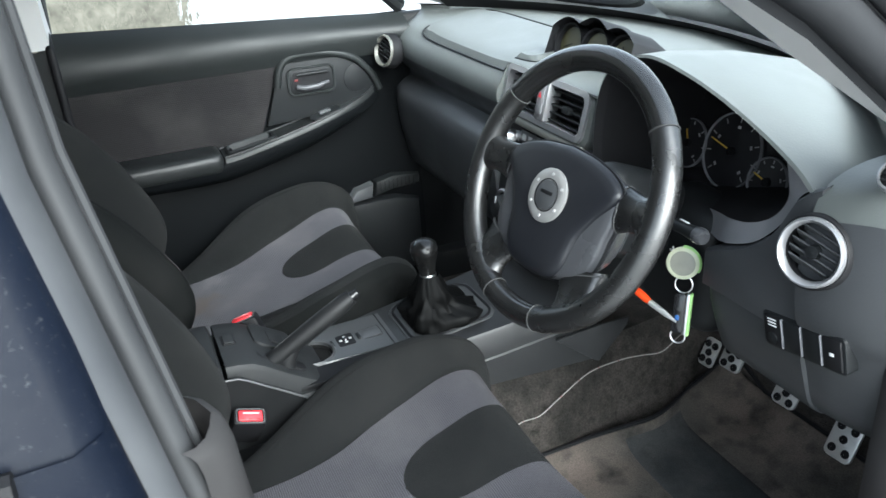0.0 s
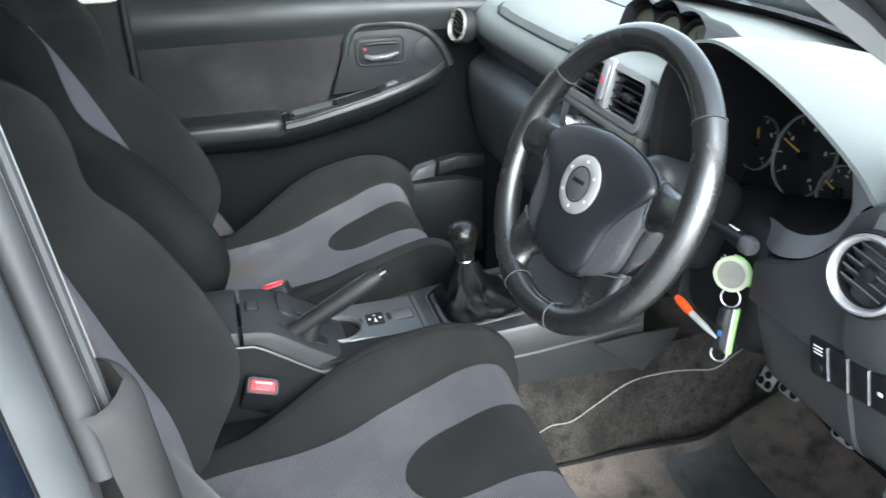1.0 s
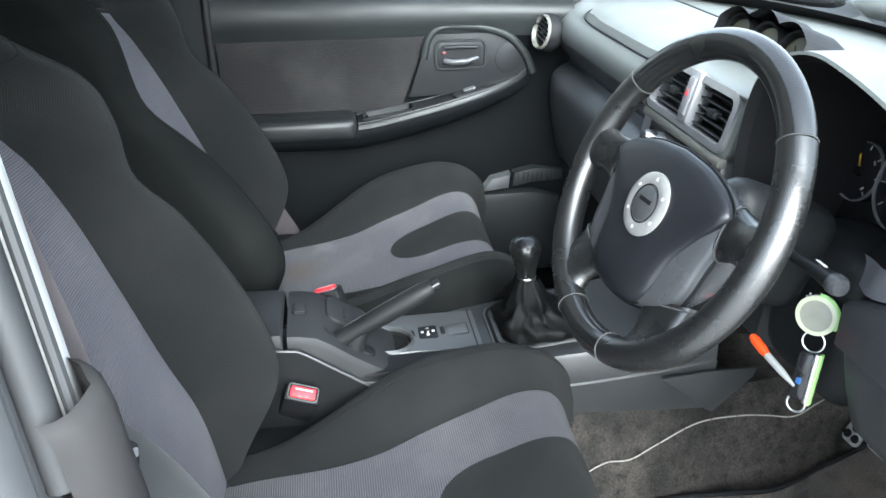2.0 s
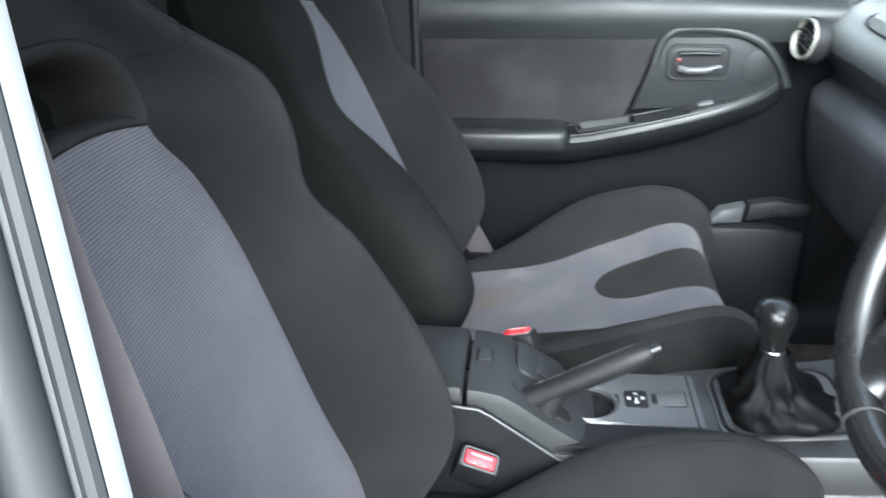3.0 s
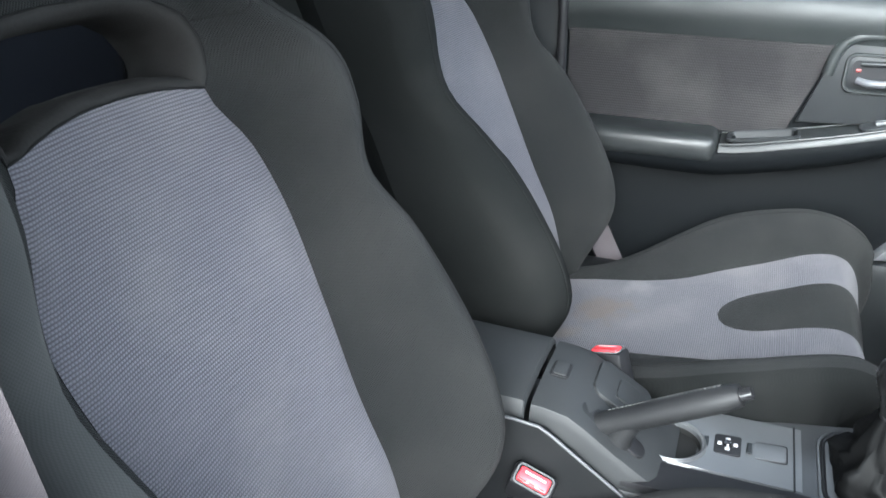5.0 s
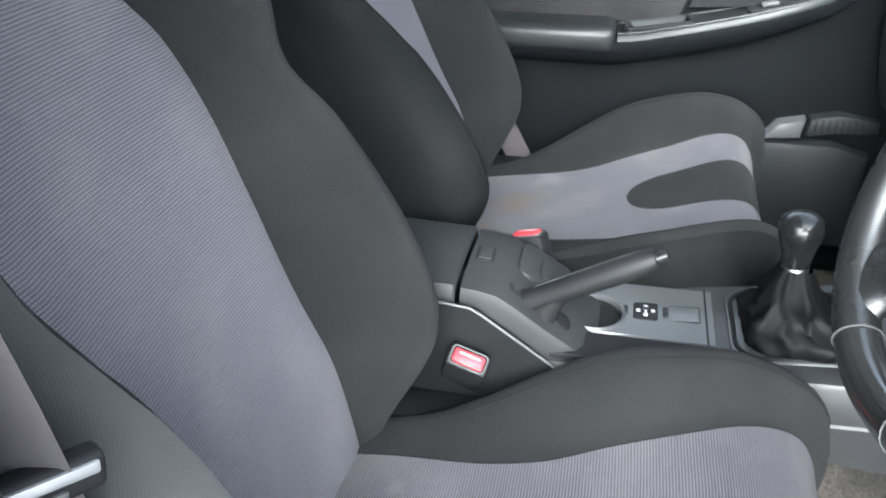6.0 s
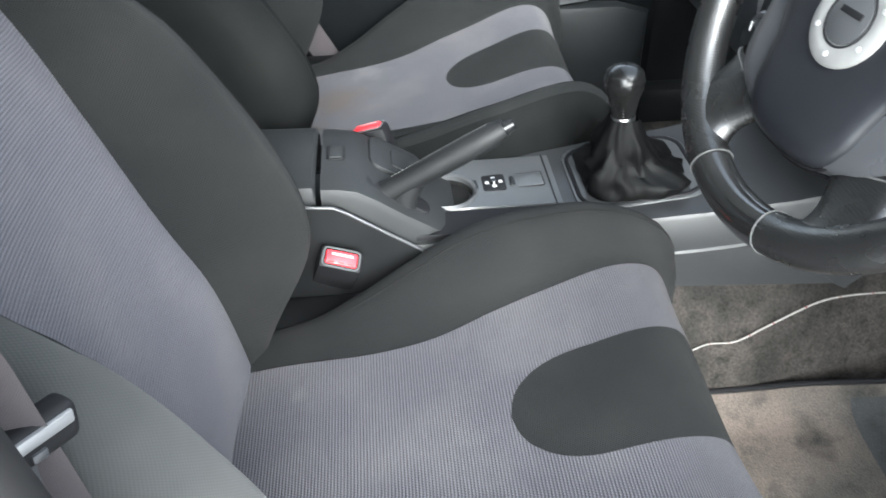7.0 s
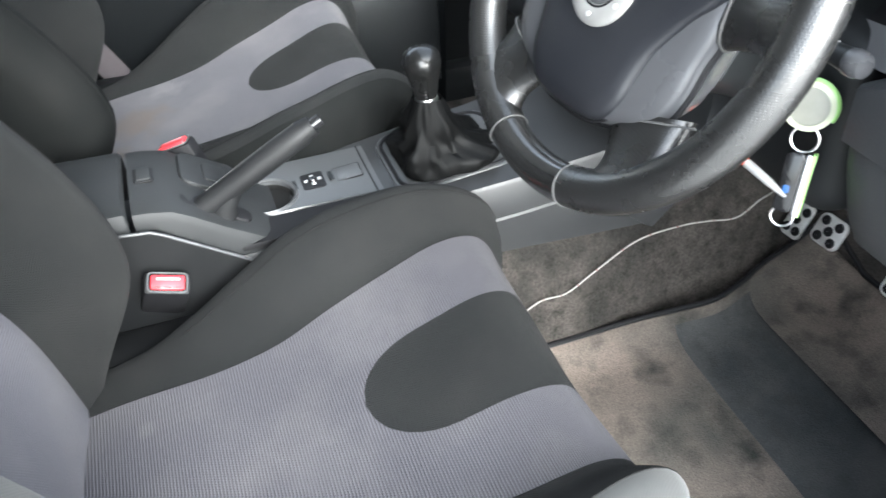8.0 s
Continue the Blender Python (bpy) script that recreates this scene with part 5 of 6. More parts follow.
def mat_patch(x_of, ys, lift, thick):
    """A draped piece with a rim that turns down to the floor."""
    rows = []
    for k, y in enumerate(ys):
        end = k in (0, len(ys) - 1)
        xs = [x_of(y, q / 40) for q in range(41)]
        line = [(x, y, mat_z(x, y) + lift - (0.002 if end else 0.0)) for x in xs]
        rows.append([(line[0][0] - 0.002, y, line[0][2] - thick)] + line + [(line[-1][0] + 0.002, y, line[-1][2] - thick)])
    low = [(x, y - 0.002, z - thick) for x, y, z in rows[0]]
    high = [(x, y + 0.002, z - thick) for x, y, z in rows[-1]]
    return sheet([low] + rows + [high])


mat_ys = [0.36 + 0.68 * k / 44 for k in range(45)]
part("mat_carpet", mat_patch(lambda y, q: mat_left(y) + (0.620 - mat_left(y)) * q ** 1.6, mat_ys, 0.0, 0.008), M_MAT, mat, "", 60)
rim = [(mat_left(y) - 0.001, y, mat_z(mat_left(y), y)) for y in mat_ys] + [(x, 1.041, mat_z(x, 1.04)) for x in (0.2, 0.3, 0.4, 0.5, 0.6)] + [(0.622, y, mat_z(0.62, y)) for y in mat_ys[::-4]] + [(x, 0.359, mat_z(x, 0.36)) for x in (0.6, 0.5, 0.4, 0.3, 0.2)]
part("mat_edge", loop_tube(rim, 0.0042, 8), M_BLACK, mat, "black bound edge")
pad_ys = [0.738 + 0.144 * k / 12 for k in range(13)]
part("heel_pad", mat_patch(lambda y, q: mat_left(y) + 0.010 + (0.585 - mat_left(y)) * q ** 1.3, pad_ys, 0.0022, 0.003), M_HEEL, mat, "dark flattened heel pad", 60)
cable = thing("white_cable", "thin white braided cable lying across the carpet", "cable")
cp = [(0.24, 0.90, 0.60), (0.18, 0.90, 0.53), (0.125, 0.885, 0.455), (0.126, 0.845, 0.432), (0.123, 0.80, 0.436), (0.122, 0.754, 0.440), (0.124, 0.685, 0.436), (0.134, 0.617, 0.410), (0.142, 0.571, 0.392), (0.143, 0.528, 0.390), (0.150, 0.48, 0.36), (0.165, 0.43, 0.29)]
cc = [curve(range(len(cp)), [p[c] for p in cp]) for c in (0, 1, 2)]
part("cable_sleeve", tube([(cc[0](t), cc[1](t), cc[2](t)) for t in (k / 8 for k in range(89))], 0.0011, 8), M_CABLE, cable)

for k in range(11):
    t = 2.6 + 0.62 * k
    part("red_fleck", tube([(cc[0](q), cc[1](q), cc[2](q)) for q in (t, t + 0.03)], 0.0013, 8), M_DARKRED, cable)

# ---- passenger door ----
door = thing("passenger_door", "closed passenger door with dark vinyl and fabric trim", "car door")


def door_x(z):
    return curve((0.28, 0.45, 0.62, 0.70, 0.76, 0.88, 0.905, 0.93, 0.97, 1.0, 1.03), (-0.655, -0.640, -0.655, -0.668, -0.672, -0.668, -0.655, -0.645, -0.648, -0.668, -0.705))(z)


ys = [-0.085 + 0.0245 * k for k in range(32)]
zs = [0.28, 0.36, 0.45, 0.55, 0.62, 0.66, 0.70, 0.73, 0.76, 0.80, 0.85, 0.88, 0.892, 0.900, 0.908, 0.918, 0.93, 0.945, 0.96, 0.975, 0.985, 0.995, 1.005, 1.015, 1.022]
rows = [[(door_x(z) + 0.012 * max(0, (y - 0.45) / 0.2) ** 2, y, z - 0.042 * (y + 0.085) / 0.7 * max(0, (z - 0.93) / 0.09)) for y in ys] for z in zs]
uv = [[(y, z) for y in ys] for z in zs]
part("door_panel", sheet(rows, uv, lambda i, j: zs[i] < 0.885), M_DOORSHADE, door, "moulded door panel darkened for shade", 50)
part("door_top_pad", sheet(rows, uv, lambda i, j: zs[i] >= 0.885), M_SOFT, door, "soft grey-black vinyl top pad", 50)
ins = []
for k in range(9):
    z = 0.735 + (0.897 - 0.735) * k / 8
    y1 = 0.30 + (0.362 - 0.30) * k / 8
    ins.append([(door_x(z) + 0.004, -0.080 + (y1 + 0.080) * j / 16, z) for j in range(17)])
part("door_seal", tube([(-0.636, -0.088, 0.40), (-0.634, -0.088, 0.60), (-0.638, -0.088, 0.80), (-0.636, -0.088, 0.90), (-0.632, -0.088, 0.95), (-0.640, -0.089, 1.0), (-0.68, -0.091, 1.024)], 0.0085, 10), M_BLACK, door, "black rubber door seal")
part("door_insert", sheet(ins, [[(p[1], p[2]) for p in r] for r in ins]), M_DOORCLOTH, door, "brown-black woven door insert", 50)
# armrest: a rounded shelf that sweeps up towards the front
arm = []
for k in range(31):
    y = -0.09 + 0.68 * k / 30
    z = curve((-0.1, 0.20, 0.30, 0.46, 0.55, 0.60), (0.722, 0.722, 0.738, 0.772, 0.798, 0.825))(y)
    w = curve((-0.1, 0.25, 0.45, 0.55, 0.60), (0.075, 0.078, 0.062, 0.036, 0.008))(y)
    d = curve((-0.1, 0.2, 0.40, 0.60), (0.055, 0.060, 0.055, 0.030))(y)
    if y > 0.21:
        z += 0.002
    x0 = -0.672
    arm.append([(x0, y, z + 0.004), (x0 + w * 0.4, y, z + 0.001), (x0 + w * 0.8, y, z - 0.001), (x0 + w * 0.95, y, z - 0.005), (x0 + w, y, z - 0.015), (x0 + w * 0.98, y, z - 0.03), (x0 + w * 0.8, y, z - d * 0.85), (x0 + w * 0.3, y, z - d), (x0, y, z - d - 0.01)])
POCKET = (0.222, 0.325)


def over_pocket(y):
    return POCKET[0] - 0.011 < y < POCKET[1] - 0.006


# The armrest shelf takes the same shade-darkened vinyl.
part("armrest", sheet(arm, keep=lambda i, j: not (j < 2 and over_pocket(arm[i][0][1]))), M_DOORSHADE, door, "padded vinyl armrest", 50)
part("armrest_pad", block((-0.680, -0.086, 0.694), (-0.588, 0.200, 0.742), 0.017, segments=4), M_ARM, door, "plump padded armrest top")
plate_rows = []
for k in range(22):
    y = 0.203 + 0.375 * k / 21
    z = curve((-0.1, 0.20, 0.30, 0.46, 0.55, 0.60), (0.722, 0.722, 0.738, 0.772, 0.798, 0.825))(y) + 0.0025
    w = curve((-0.1, 0.25, 0.45, 0.55, 0.60), (0.075, 0.078, 0.062, 0.036, 0.008))(y)
    plate_rows.append([(-0.672, y, z + 0.004), (-0.672 + w * 0.10, y, z + 0.003), (-0.672 + w * 0.5, y, z + 0.0015), (-0.672 + w * 0.86, y, z + 0.0015), (-0.672 + w * 0.93, y, z + 0.004), (-0.672 + w * 0.98, y, z + 0.001), (-0.672 + w, y, z - 0.008)])
part("armrest_plate", sheet(plate_rows, keep=lambda i, j: not (1 <= j < 3 and over_pocket(plate_rows[i][0][1]))), M_ARM, door, "satin plate with raised rim", 50)
part("plate_edge", tube([Vector(r[4]) + Vector((0, 0, 0.0012)) for r in plate_rows], 0.0022, 8), M_ARM, door, "shiny rounded plate edge")
part("plate_edge", tube([Vector(r[0]) + Vector((0.002, 0, 0.0015)) for r in plate_rows[:-2]], 0.0018, 8), M_ARM, door, "shiny rounded plate edge")
PULL = facing((-0.6435, 0.2705, 0.7405), (0.0, -0.16, 1), (0, 1, 0.16))
cup = [[PULL @ Vector((x, y, h)) for x, y in rounded(w, l, r)] for w, l, r, h in ((0.052, 0.118, 0.012, -0.003), (0.052, 0.118, 0.012, 0.002), (0.046, 0.110, 0.010, 0.0035), (0.040, 0.104, 0.009, 0.001), (0.037, 0.098, 0.009, -0.034), (0.001, 0.001, 0.0004, -0.036))]
part("pull_recess", sheet(cup, close=True), M_PANEL, door, "dark pull pocket with a raised rim", 50)
WS = facing((-0.645, 0.452, 0.776), (0.1, -0.24, 1), (0, 1, 0.24))
ws = part("window_switch_plate", slab(rounded(0.034, 0.075, 0.012), 0.004, WS, 0.002), M_PANEL, door)
part("window_switch", block((-0.007, -0.014, 0.003), (0.007, 0.014, 0.010), 0.003, WS), M_TRAY, ws)
# handle recess with a raised surround
DP = Matrix(((0, 0, 1, -0.664), (1, 0, 0, 0), (0, 1, 0, 0), (0, 0, 0, 1)))
sur = [(0.318, 0.765), (0.350, 0.860), (0.362, 0.895), (0.385, 0.912), (0.43, 0.915), (0.49, 0.910), (0.540, 0.890), (0.575, 0.850), (0.592, 0.810), (0.59, 0.79), (0.46, 0.772)]
part("handle_panel", slab(sur, 0.006, DP, 0.003), M_PANEL, door)
rim = [(0.352, 0.850), (0.362, 0.890), (0.385, 0.912), (0.43, 0.916), (0.49, 0.910), (0.540, 0.890), (0.577, 0.850), (0.594, 0.810)]
rc = [curve(range(len(rim)), [p[c] for p in rim]) for c in (0, 1)]
part("handle_surround", tube([DP @ Vector((rc[0](t), rc[1](t), 0.007)) for t in (k / 5 for k in range(36))], 0.009, 10), M_SOFT, door, "raised vinyl surround")
part("speaker_cover", slab(disc(0.030, 28, 0.540, 0.845, 1.1), 0.003, DP @ Matrix.Translation((0, 0, 0.005)), 0.001), M_PANEL, door)
HR = DP @ Matrix.Translation((0.432, 0.856, 0.006))
hd = part("handle_cup", slab(rounded(0.108, 0.060, 0.014), 0.004, HR, 0.002), M_PANEL, door)
part("cup_rim", loop_tube([HR @ Vector((x, y, 0.004)) for x, y in rounded(0.108, 0.060, 0.014)], 0.003, 6), M_SOFT, hd)
part("lever_top", tube([HR @ Vector(p) for p in ((-0.034, 0.016, 0.008), (0.0, 0.018, 0.012), (0.036, 0.016, 0.008))], 0.0035, 10), M_PANEL, hd)
part("cup_well", slab(rounded(0.090, 0.042, 0.010), 0.003, HR @ Matrix.Translation((0, 0, 0.003)), 0), M_BLACK, hd)
part("door_handle", tube([HR @ Vector(p) for p in ((-0.036, -0.010, 0.010), (-0.020, -0.013, 0.017), (0.010, -0.012, 0.018), (0.038, -0.006, 0.012))], [0.006, 0.0065, 0.006, 0.004], 12), M_SPOKE, hd, "satin grey door lever")
part("lock_tab", block((-0.040, 0.002, 0.006), (-0.032, 0.008, 0.009), 0.002, HR), M_DARKRED, hd, "red lock tab")
# lower pocket with a lighter lip and speaker
PK = Matrix(((0, 0, 1, -0.648), (1, 0, 0, 0), (0, 1, 0, 0), (0, 0, 0, 1)))
pk = part("door_pocket", slab([(0.42, 0.34), (0.66, 0.34), (0.66, 0.53), (0.60, 0.545), (0.46, 0.545), (0.43, 0.51)], 0.035, PK, 0.012), M_PANEL, door, "dark map pocket")
part("pocket_lip", slab([(0.475, 0.546), (0.54, 0.552), (0.545, 0.588), (0.50, 0.578)], 0.030, PK, 0.008), M_TRAY, pk, "satin grey pocket lip")
part("pocket_cap", slab([(0.547, 0.552), (0.60, 0.562), (0.668, 0.566), (0.668, 0.592), (0.60, 0.600), (0.552, 0.590)], 0.026, PK, 0.010), M_SOFT, pk)
for k in range(9):
    part("grille_slot", block((0.560 + 0.011 * k, 0.566, 0.0255), (0.564 + 0.011 * k, 0.590, 0.0272), 0.0006, PK, segments=1), M_BLACK, pk)
# window
gl = sheet([[(-0.712, y, 1.018 - 0.07 * (y + 0.09)) for y in (-0.09, 0.25, 0.62)], [(-0.60, y, 1.40) for y in (-0.05, 0.15, 0.28)]])
g = part("window_pane", gl, M_GLASS, door, "rain-streaked side window")
g.visible_shadow = False
part("window_frame", tube([(-0.712, -0.10, 0.99), (-0.66, -0.085, 1.22), (-0.60, -0.07, 1.40), (-0.60, 0.24, 1.40), (-0.655, 0.45, 1.20), (-0.706, 0.68, 0.985)], 0.018, 8), M_PANEL, door)

# ---- shell of the car ----
body = thing("car_body", "dark blue car body around the cabin", "car body", kind="structure")
part("roof", sheet([[(x, y, 1.415 - 0.10 * (x / 0.62) ** 2 - 0.02 * ((y + 0.45) / 0.9) ** 2) for x in (-0.62, -0.4, -0.2, 0, 0.2, 0.4, 0.62)] for y in (0.33, 0.1, -0.3, -0.8, -1.25)]), M_HEAD, body, "pale headliner")
part("roof_skin", sheet([[(x, y, 1.455 - 0.10 * (x / 0.66) ** 2 - 0.02 * ((y + 0.45) / 0.9) ** 2) for x in (-0.68, -0.4, 0, 0.4, 0.68)] for y in (0.36, -0.3, -1.3)]), M_PAINT, body)
for side in (-1, 1):
    s = side
    inner = [(0.612, 0.775, 0.985), (0.618, 0.70, 1.032), (0.618, 0.563, 1.118), (0.612, 0.479, 1.176), (0.575, 0.28, 1.33)]
    outer = [(0.700, 0.700, 0.995), (0.696, 0.635, 1.050), (0.690, 0.507, 1.150), (0.682, 0.429, 1.198), (0.640, 0.22, 1.345)]
    strip = [[(s * (a[0] + (b[0] - a[0]) * k), a[1] + (b[1] - a[1]) * k - 0.012 * math.sin(math.pi * k), a[2] + (b[2] - a[2]) * k + 0.010 * math.sin(math.pi * k)) for k in (0, 0.1, 0.3, 0.5, 0.7, 0.9, 1.0)] for a, b in zip(inner, outer)]
    part("pillar_trim", sheet(strip), M_TRIM, body, "pale grey pillar trim", 60)
    part("pillar_seal", tube([(s * (b[0] + 0.012), b[1], b[2] + 0.030) for b in outer], 0.020, 10), M_RUBBER, body)
    part("pillar_flange", sheet([[(s * b[0], b[1] - 0.001, b[2]) for b in outer], [(s * (b[0] + 0.008), b[1] - 0.004, b[2] + 0.020) for b in outer], [(s * (b[0] + 0.030), b[1] + 0.012, b[2] + 0.060) for b in outer], [(s * (b[0] + 0.052), b[1] + 0.03, b[2] + 0.100) for b in outer]]), M_RUBBER, body, "", 60)
    part("pillar_frame", tube([(s * (b[0] + 0.028), b[1] + 0.012, b[2] + 0.058) for b in outer], 0.013, 10), M_RUBBER, body)
    part("pillar_gutter", tube([(s * (b[0] + 0.040), b[1] + 0.022, b[2] + 0.080) for b in outer], 0.010, 10), M_BLACK, body)
    part("pillar_skin", tube([(s * (b[0] + 0.050), b[1] + 0.03, b[2] + 0.098) for b in outer], 0.018, 10), M_PAINT, body)
# outer sides and wings
wing_top = curve((-1.4, 0.7, 0.95, 1.1, 1.4, 1.8, 2.1, 2.2), (0.97, 0.97, 0.90, 0.85, 0.79, 0.70, 0.60, 0.55))
part("side_skin", sheet([[(-0.735 - 0.03 * math.sin(math.pi * min(1, (z - 0.2) / 0.8)), y, 0.2 + (wing_top(y) - 0.2) * q) for y in (-1.3, -0.6, 0.1, 0.7, 0.95, 1.4, 2.1) for z in (0.2 + 0.77 * q,)] for q in (0, 0.25, 0.5, 0.75, 1.0)]), M_PAINT, body, "dark blue flank")
part("wing", sheet([[(0.735 + 0.03 * math.sin(math.pi * min(1, (z - 0.2) / 0.8)), y, 0.2 + (wing_top(y) - 0.2) * q) for y in (0.80, 0.95, 1.4, 2.1) for z in (0.2 + 0.77 * q,)] for q in (0, 0.25, 0.5, 0.75, 1.0)]), M_PAINT, body, "dark blue front wing")
part("kick_panel", block((-0.73, 0.60, 0.26), (-0.70, 1.30, 0.97), 0.01), M_PANEL, body)
part("hinge_pillar", block((0.690, 0.668, 0.26), (0.735, 1.30, 0.93), 0.012), M_SCUFFED, body, "dusty grey painted hinge pillar")
part("far_sill", block((-0.74, -0.30, 0.22), (-0.66, 0.9, 0.34), 0.02), M_PANEL, body)
part("bonnet", sheet([[(x, y, z - 0.06 * (x / 0.7) ** 2) for x in (-0.72, -0.4, 0, 0.4, 0.72)] for y, z in ((1.10, 0.905), (1.3, 0.862), (1.7, 0.785), (2.05, 0.69), (2.2, 0.52))]), M_PAINT, body)
part("cowl", sheet([[(x, screen_y(x) + 0.0, 0.99), (x, screen_y(x) + 0.10, 0.968)] for x in (k * 0.07 for k in range(-10, 11))]), M_BLACK, body)
part("firewall", block((-0.72, 1.30, 0.25), (0.72, 1.34, 0.80), 0.01), M_BLACK, body)
ws_rows = [[(x * (1 - 0.16 * v), screen_y(x) * (1 - v) + (0.34 - 0.12 * x * x) * v, 0.985 * (1 - v) + 1.405 * v - 0.03 * v * (x / 0.6) ** 2) for x in (k * 0.062 for k in range(-10, 11))] for v in (0, 0.25, 0.5, 0.75, 1)]
wsg = part("windscreen", sheet(ws_rows), M_CLEAR, body, "wet windscreen")
wsg.visible_shadow = False
frit = [[Vector(a).lerp(Vector(b), q) + Vector((0, -0.006, 0.0)) for a, b in zip(ws_rows[0], ws_rows[1])] for q in (0.0, 0.12, 0.24)]
part("windscreen_frit", sheet(frit), M_BLACK, body, "black lower border of the windscreen")
part("wiper", tube([(-0.45, 0.93, 1.000), (0.0, 1.035, 1.002), (0.35, 0.965, 1.004)], 0.006, 8), M_BLACK, body)
# far B pillar and rear side
part("far_pillar", sheet([[(-0.72, -0.080, z), (-0.640 + (0.06 if z > 1.02 else 0) * (z - 1.02) / 0.38, -0.088, z), (-0.645 + (0.06 if z > 1.02 else 0) * (z - 1.02) / 0.38, -0.24, z), (-0.70, -0.26, z)] for z in (0.28, 0.7, 0.95, 0.998)]), M_PANEL, body, "dark pillar trim")
part("far_pillar_top", sheet([[(-0.72, -0.080, z), (-0.640 + (0.06 if z > 1.02 else 0) * (z - 1.02) / 0.38, -0.088, z), (-0.645 + (0.06 if z > 1.02 else 0) * (z - 1.02) / 0.38, -0.24, z), (-0.70, -0.26, z)] for z in (1.0, 1.02, 1.2, 1.40)]), M_TRIM, body, "pale upper pillar trim")
part("rear_side", sheet([[(-0.69, y, z) for y in (-0.24, -0.6, -1.0, -1.3)] for z in (0.28, 0.6, 0.9, 1.0)]), M_SOFT, body, "dark rear door trim")
part("rear_side", sheet([[(0.69, y, z) for y in (-0.24, -0.6, -1.0, -1.3)] for z in (0.28, 0.6, 0.9, 1.0)]), M_SOFT, body, "dark rear door trim")
part("rear_bulkhead", block((-0.70, -1.34, 0.28), (0.70, -1.28, 1.02), 0.02), M_PANEL, body)
for side in (-1, 1):
    part("rear_pillar", tube([(side * 0.66, -1.05, 1.0), (side * 0.58, -1.25, 1.40)], 0.06, 10), M_PANEL, body)
for side in (-1, 1):
    part("rear_window", sheet([[(side * 0.70, -0.24, 1.0), (side * 0.69, -1.28, 1.0)], [(side * 0.60, -0.20, 1.37), (side * 0.58, -1.22, 1.36)]]), M_TINT, body, "tinted rear side glass")
part("rear_screen", sheet([[(-0.62, -1.55, 1.02), (0.62, -1.55, 1.02)], [(-0.55, -1.22, 1.37), (0.55, -1.22, 1.37)]]), M_TINT, body, "tinted rear screen")
part("parcel_shelf", block((-0.66, -1.58, 0.98), (0.66, -1.30, 1.02), 0.01), M_PANEL, body)
part("boot_lid", sheet([[(x, y, z) for x in (-0.66, 0, 0.66)] for y, z in ((-1.55, 1.02), (-1.9, 0.98), (-2.0, 0.60), (-2.0, 0.25))]), M_PAINT, body)
part("rear_quarter", sheet([[(-0.735, y, z) for y in (-1.3, -2.0)] for z in (0.2, 0.98)]), M_PAINT, body)
part("rear_quarter", sheet([[(0.790, y, z) for y in (-0.9, -2.0)] for z in (0.2, 0.98)]), M_PAINT, body)
bench = thing("rear_bench", "dark navy cloth rear bench seat", "rear seat")
part("bench_cushion", block((-0.62, -1.05, 0.30), (0.62, -0.55, 0.52), 0.06, segments=4), M_BENCH, bench)
part("bench_back", block((-0.62, -1.26, 0.45), (0.62, -1.02, 1.0), 0.07, segments=4), M_BENCH, bench)

# ---- door opening: B pillar, seals, rear door ----
def lean(x, y, z):
    d = max(0.0, min(z, 1.15) - 0.92) + 0.35 * max(0.0, z - 1.15)
    return (x + 0.021 - 0.25 * d, y + 0.023 - 0.19 * d, z)


SZ = (0.915, 0.93, 0.96, 1.0, 1.1, 1.15, 1.2, 1.30, 1.40)
PZ = (0.28, 0.5, 0.7, 0.84, 0.92, 0.96, 1.0, 1.1, 1.15, 1.2, 1.30, 1.40)
pillar = thing("door_pillar", "scuffed grey pillar with rubber seals beside the open door", "door pillar", kind="structure")
part("pillar_face", sheet([[lean(x, y, z) for x, y in ((0.680, -0.044), (0.699, -0.046), (0.701, -0.056), (0.709, -0.056), (0.711, -0.044), (0.714, -0.041), (0.722, -0.042), (0.732, -0.046), (0.739, -0.052), (0.744, -0.060))] for z in PZ]), M_WORN, pillar, "scuffed grey painted pillar", 30)
part("door_seal", tube([lean(0.689, -0.037, z) for z in SZ], 0.0105, 14), M_SEALGREY, pillar, "dusty grey rubber door seal")
part("seal_lip", tube([lean(0.677, -0.025, z) for z in SZ], 0.0042, 8), M_SEALGREY, pillar, "thin seal lip")
part("seal_channel", tube([lean(0.705, -0.052, z) for z in SZ], 0.0045, 10), M_BLACK, pillar)
part("edge_gap", tube([lean(0.742, -0.059, z) for z in SZ], 0.0028, 8), M_BLACK, pillar)
part("pillar_trim", sheet([[lean(x, y, z) for x, y in ((0.672, -0.036), (0.672, -0.024), (0.655, -0.026), (0.645, -0.040), (0.640, -0.10), (0.645, -0.20), (0.68, -0.24))] for z in (0.930, 0.96, 1.0, 1.1, 1.15, 1.2, 1.30, 1.38)]), M_TRIM, pillar, "pale pillar trim", 60)
low_trim = []
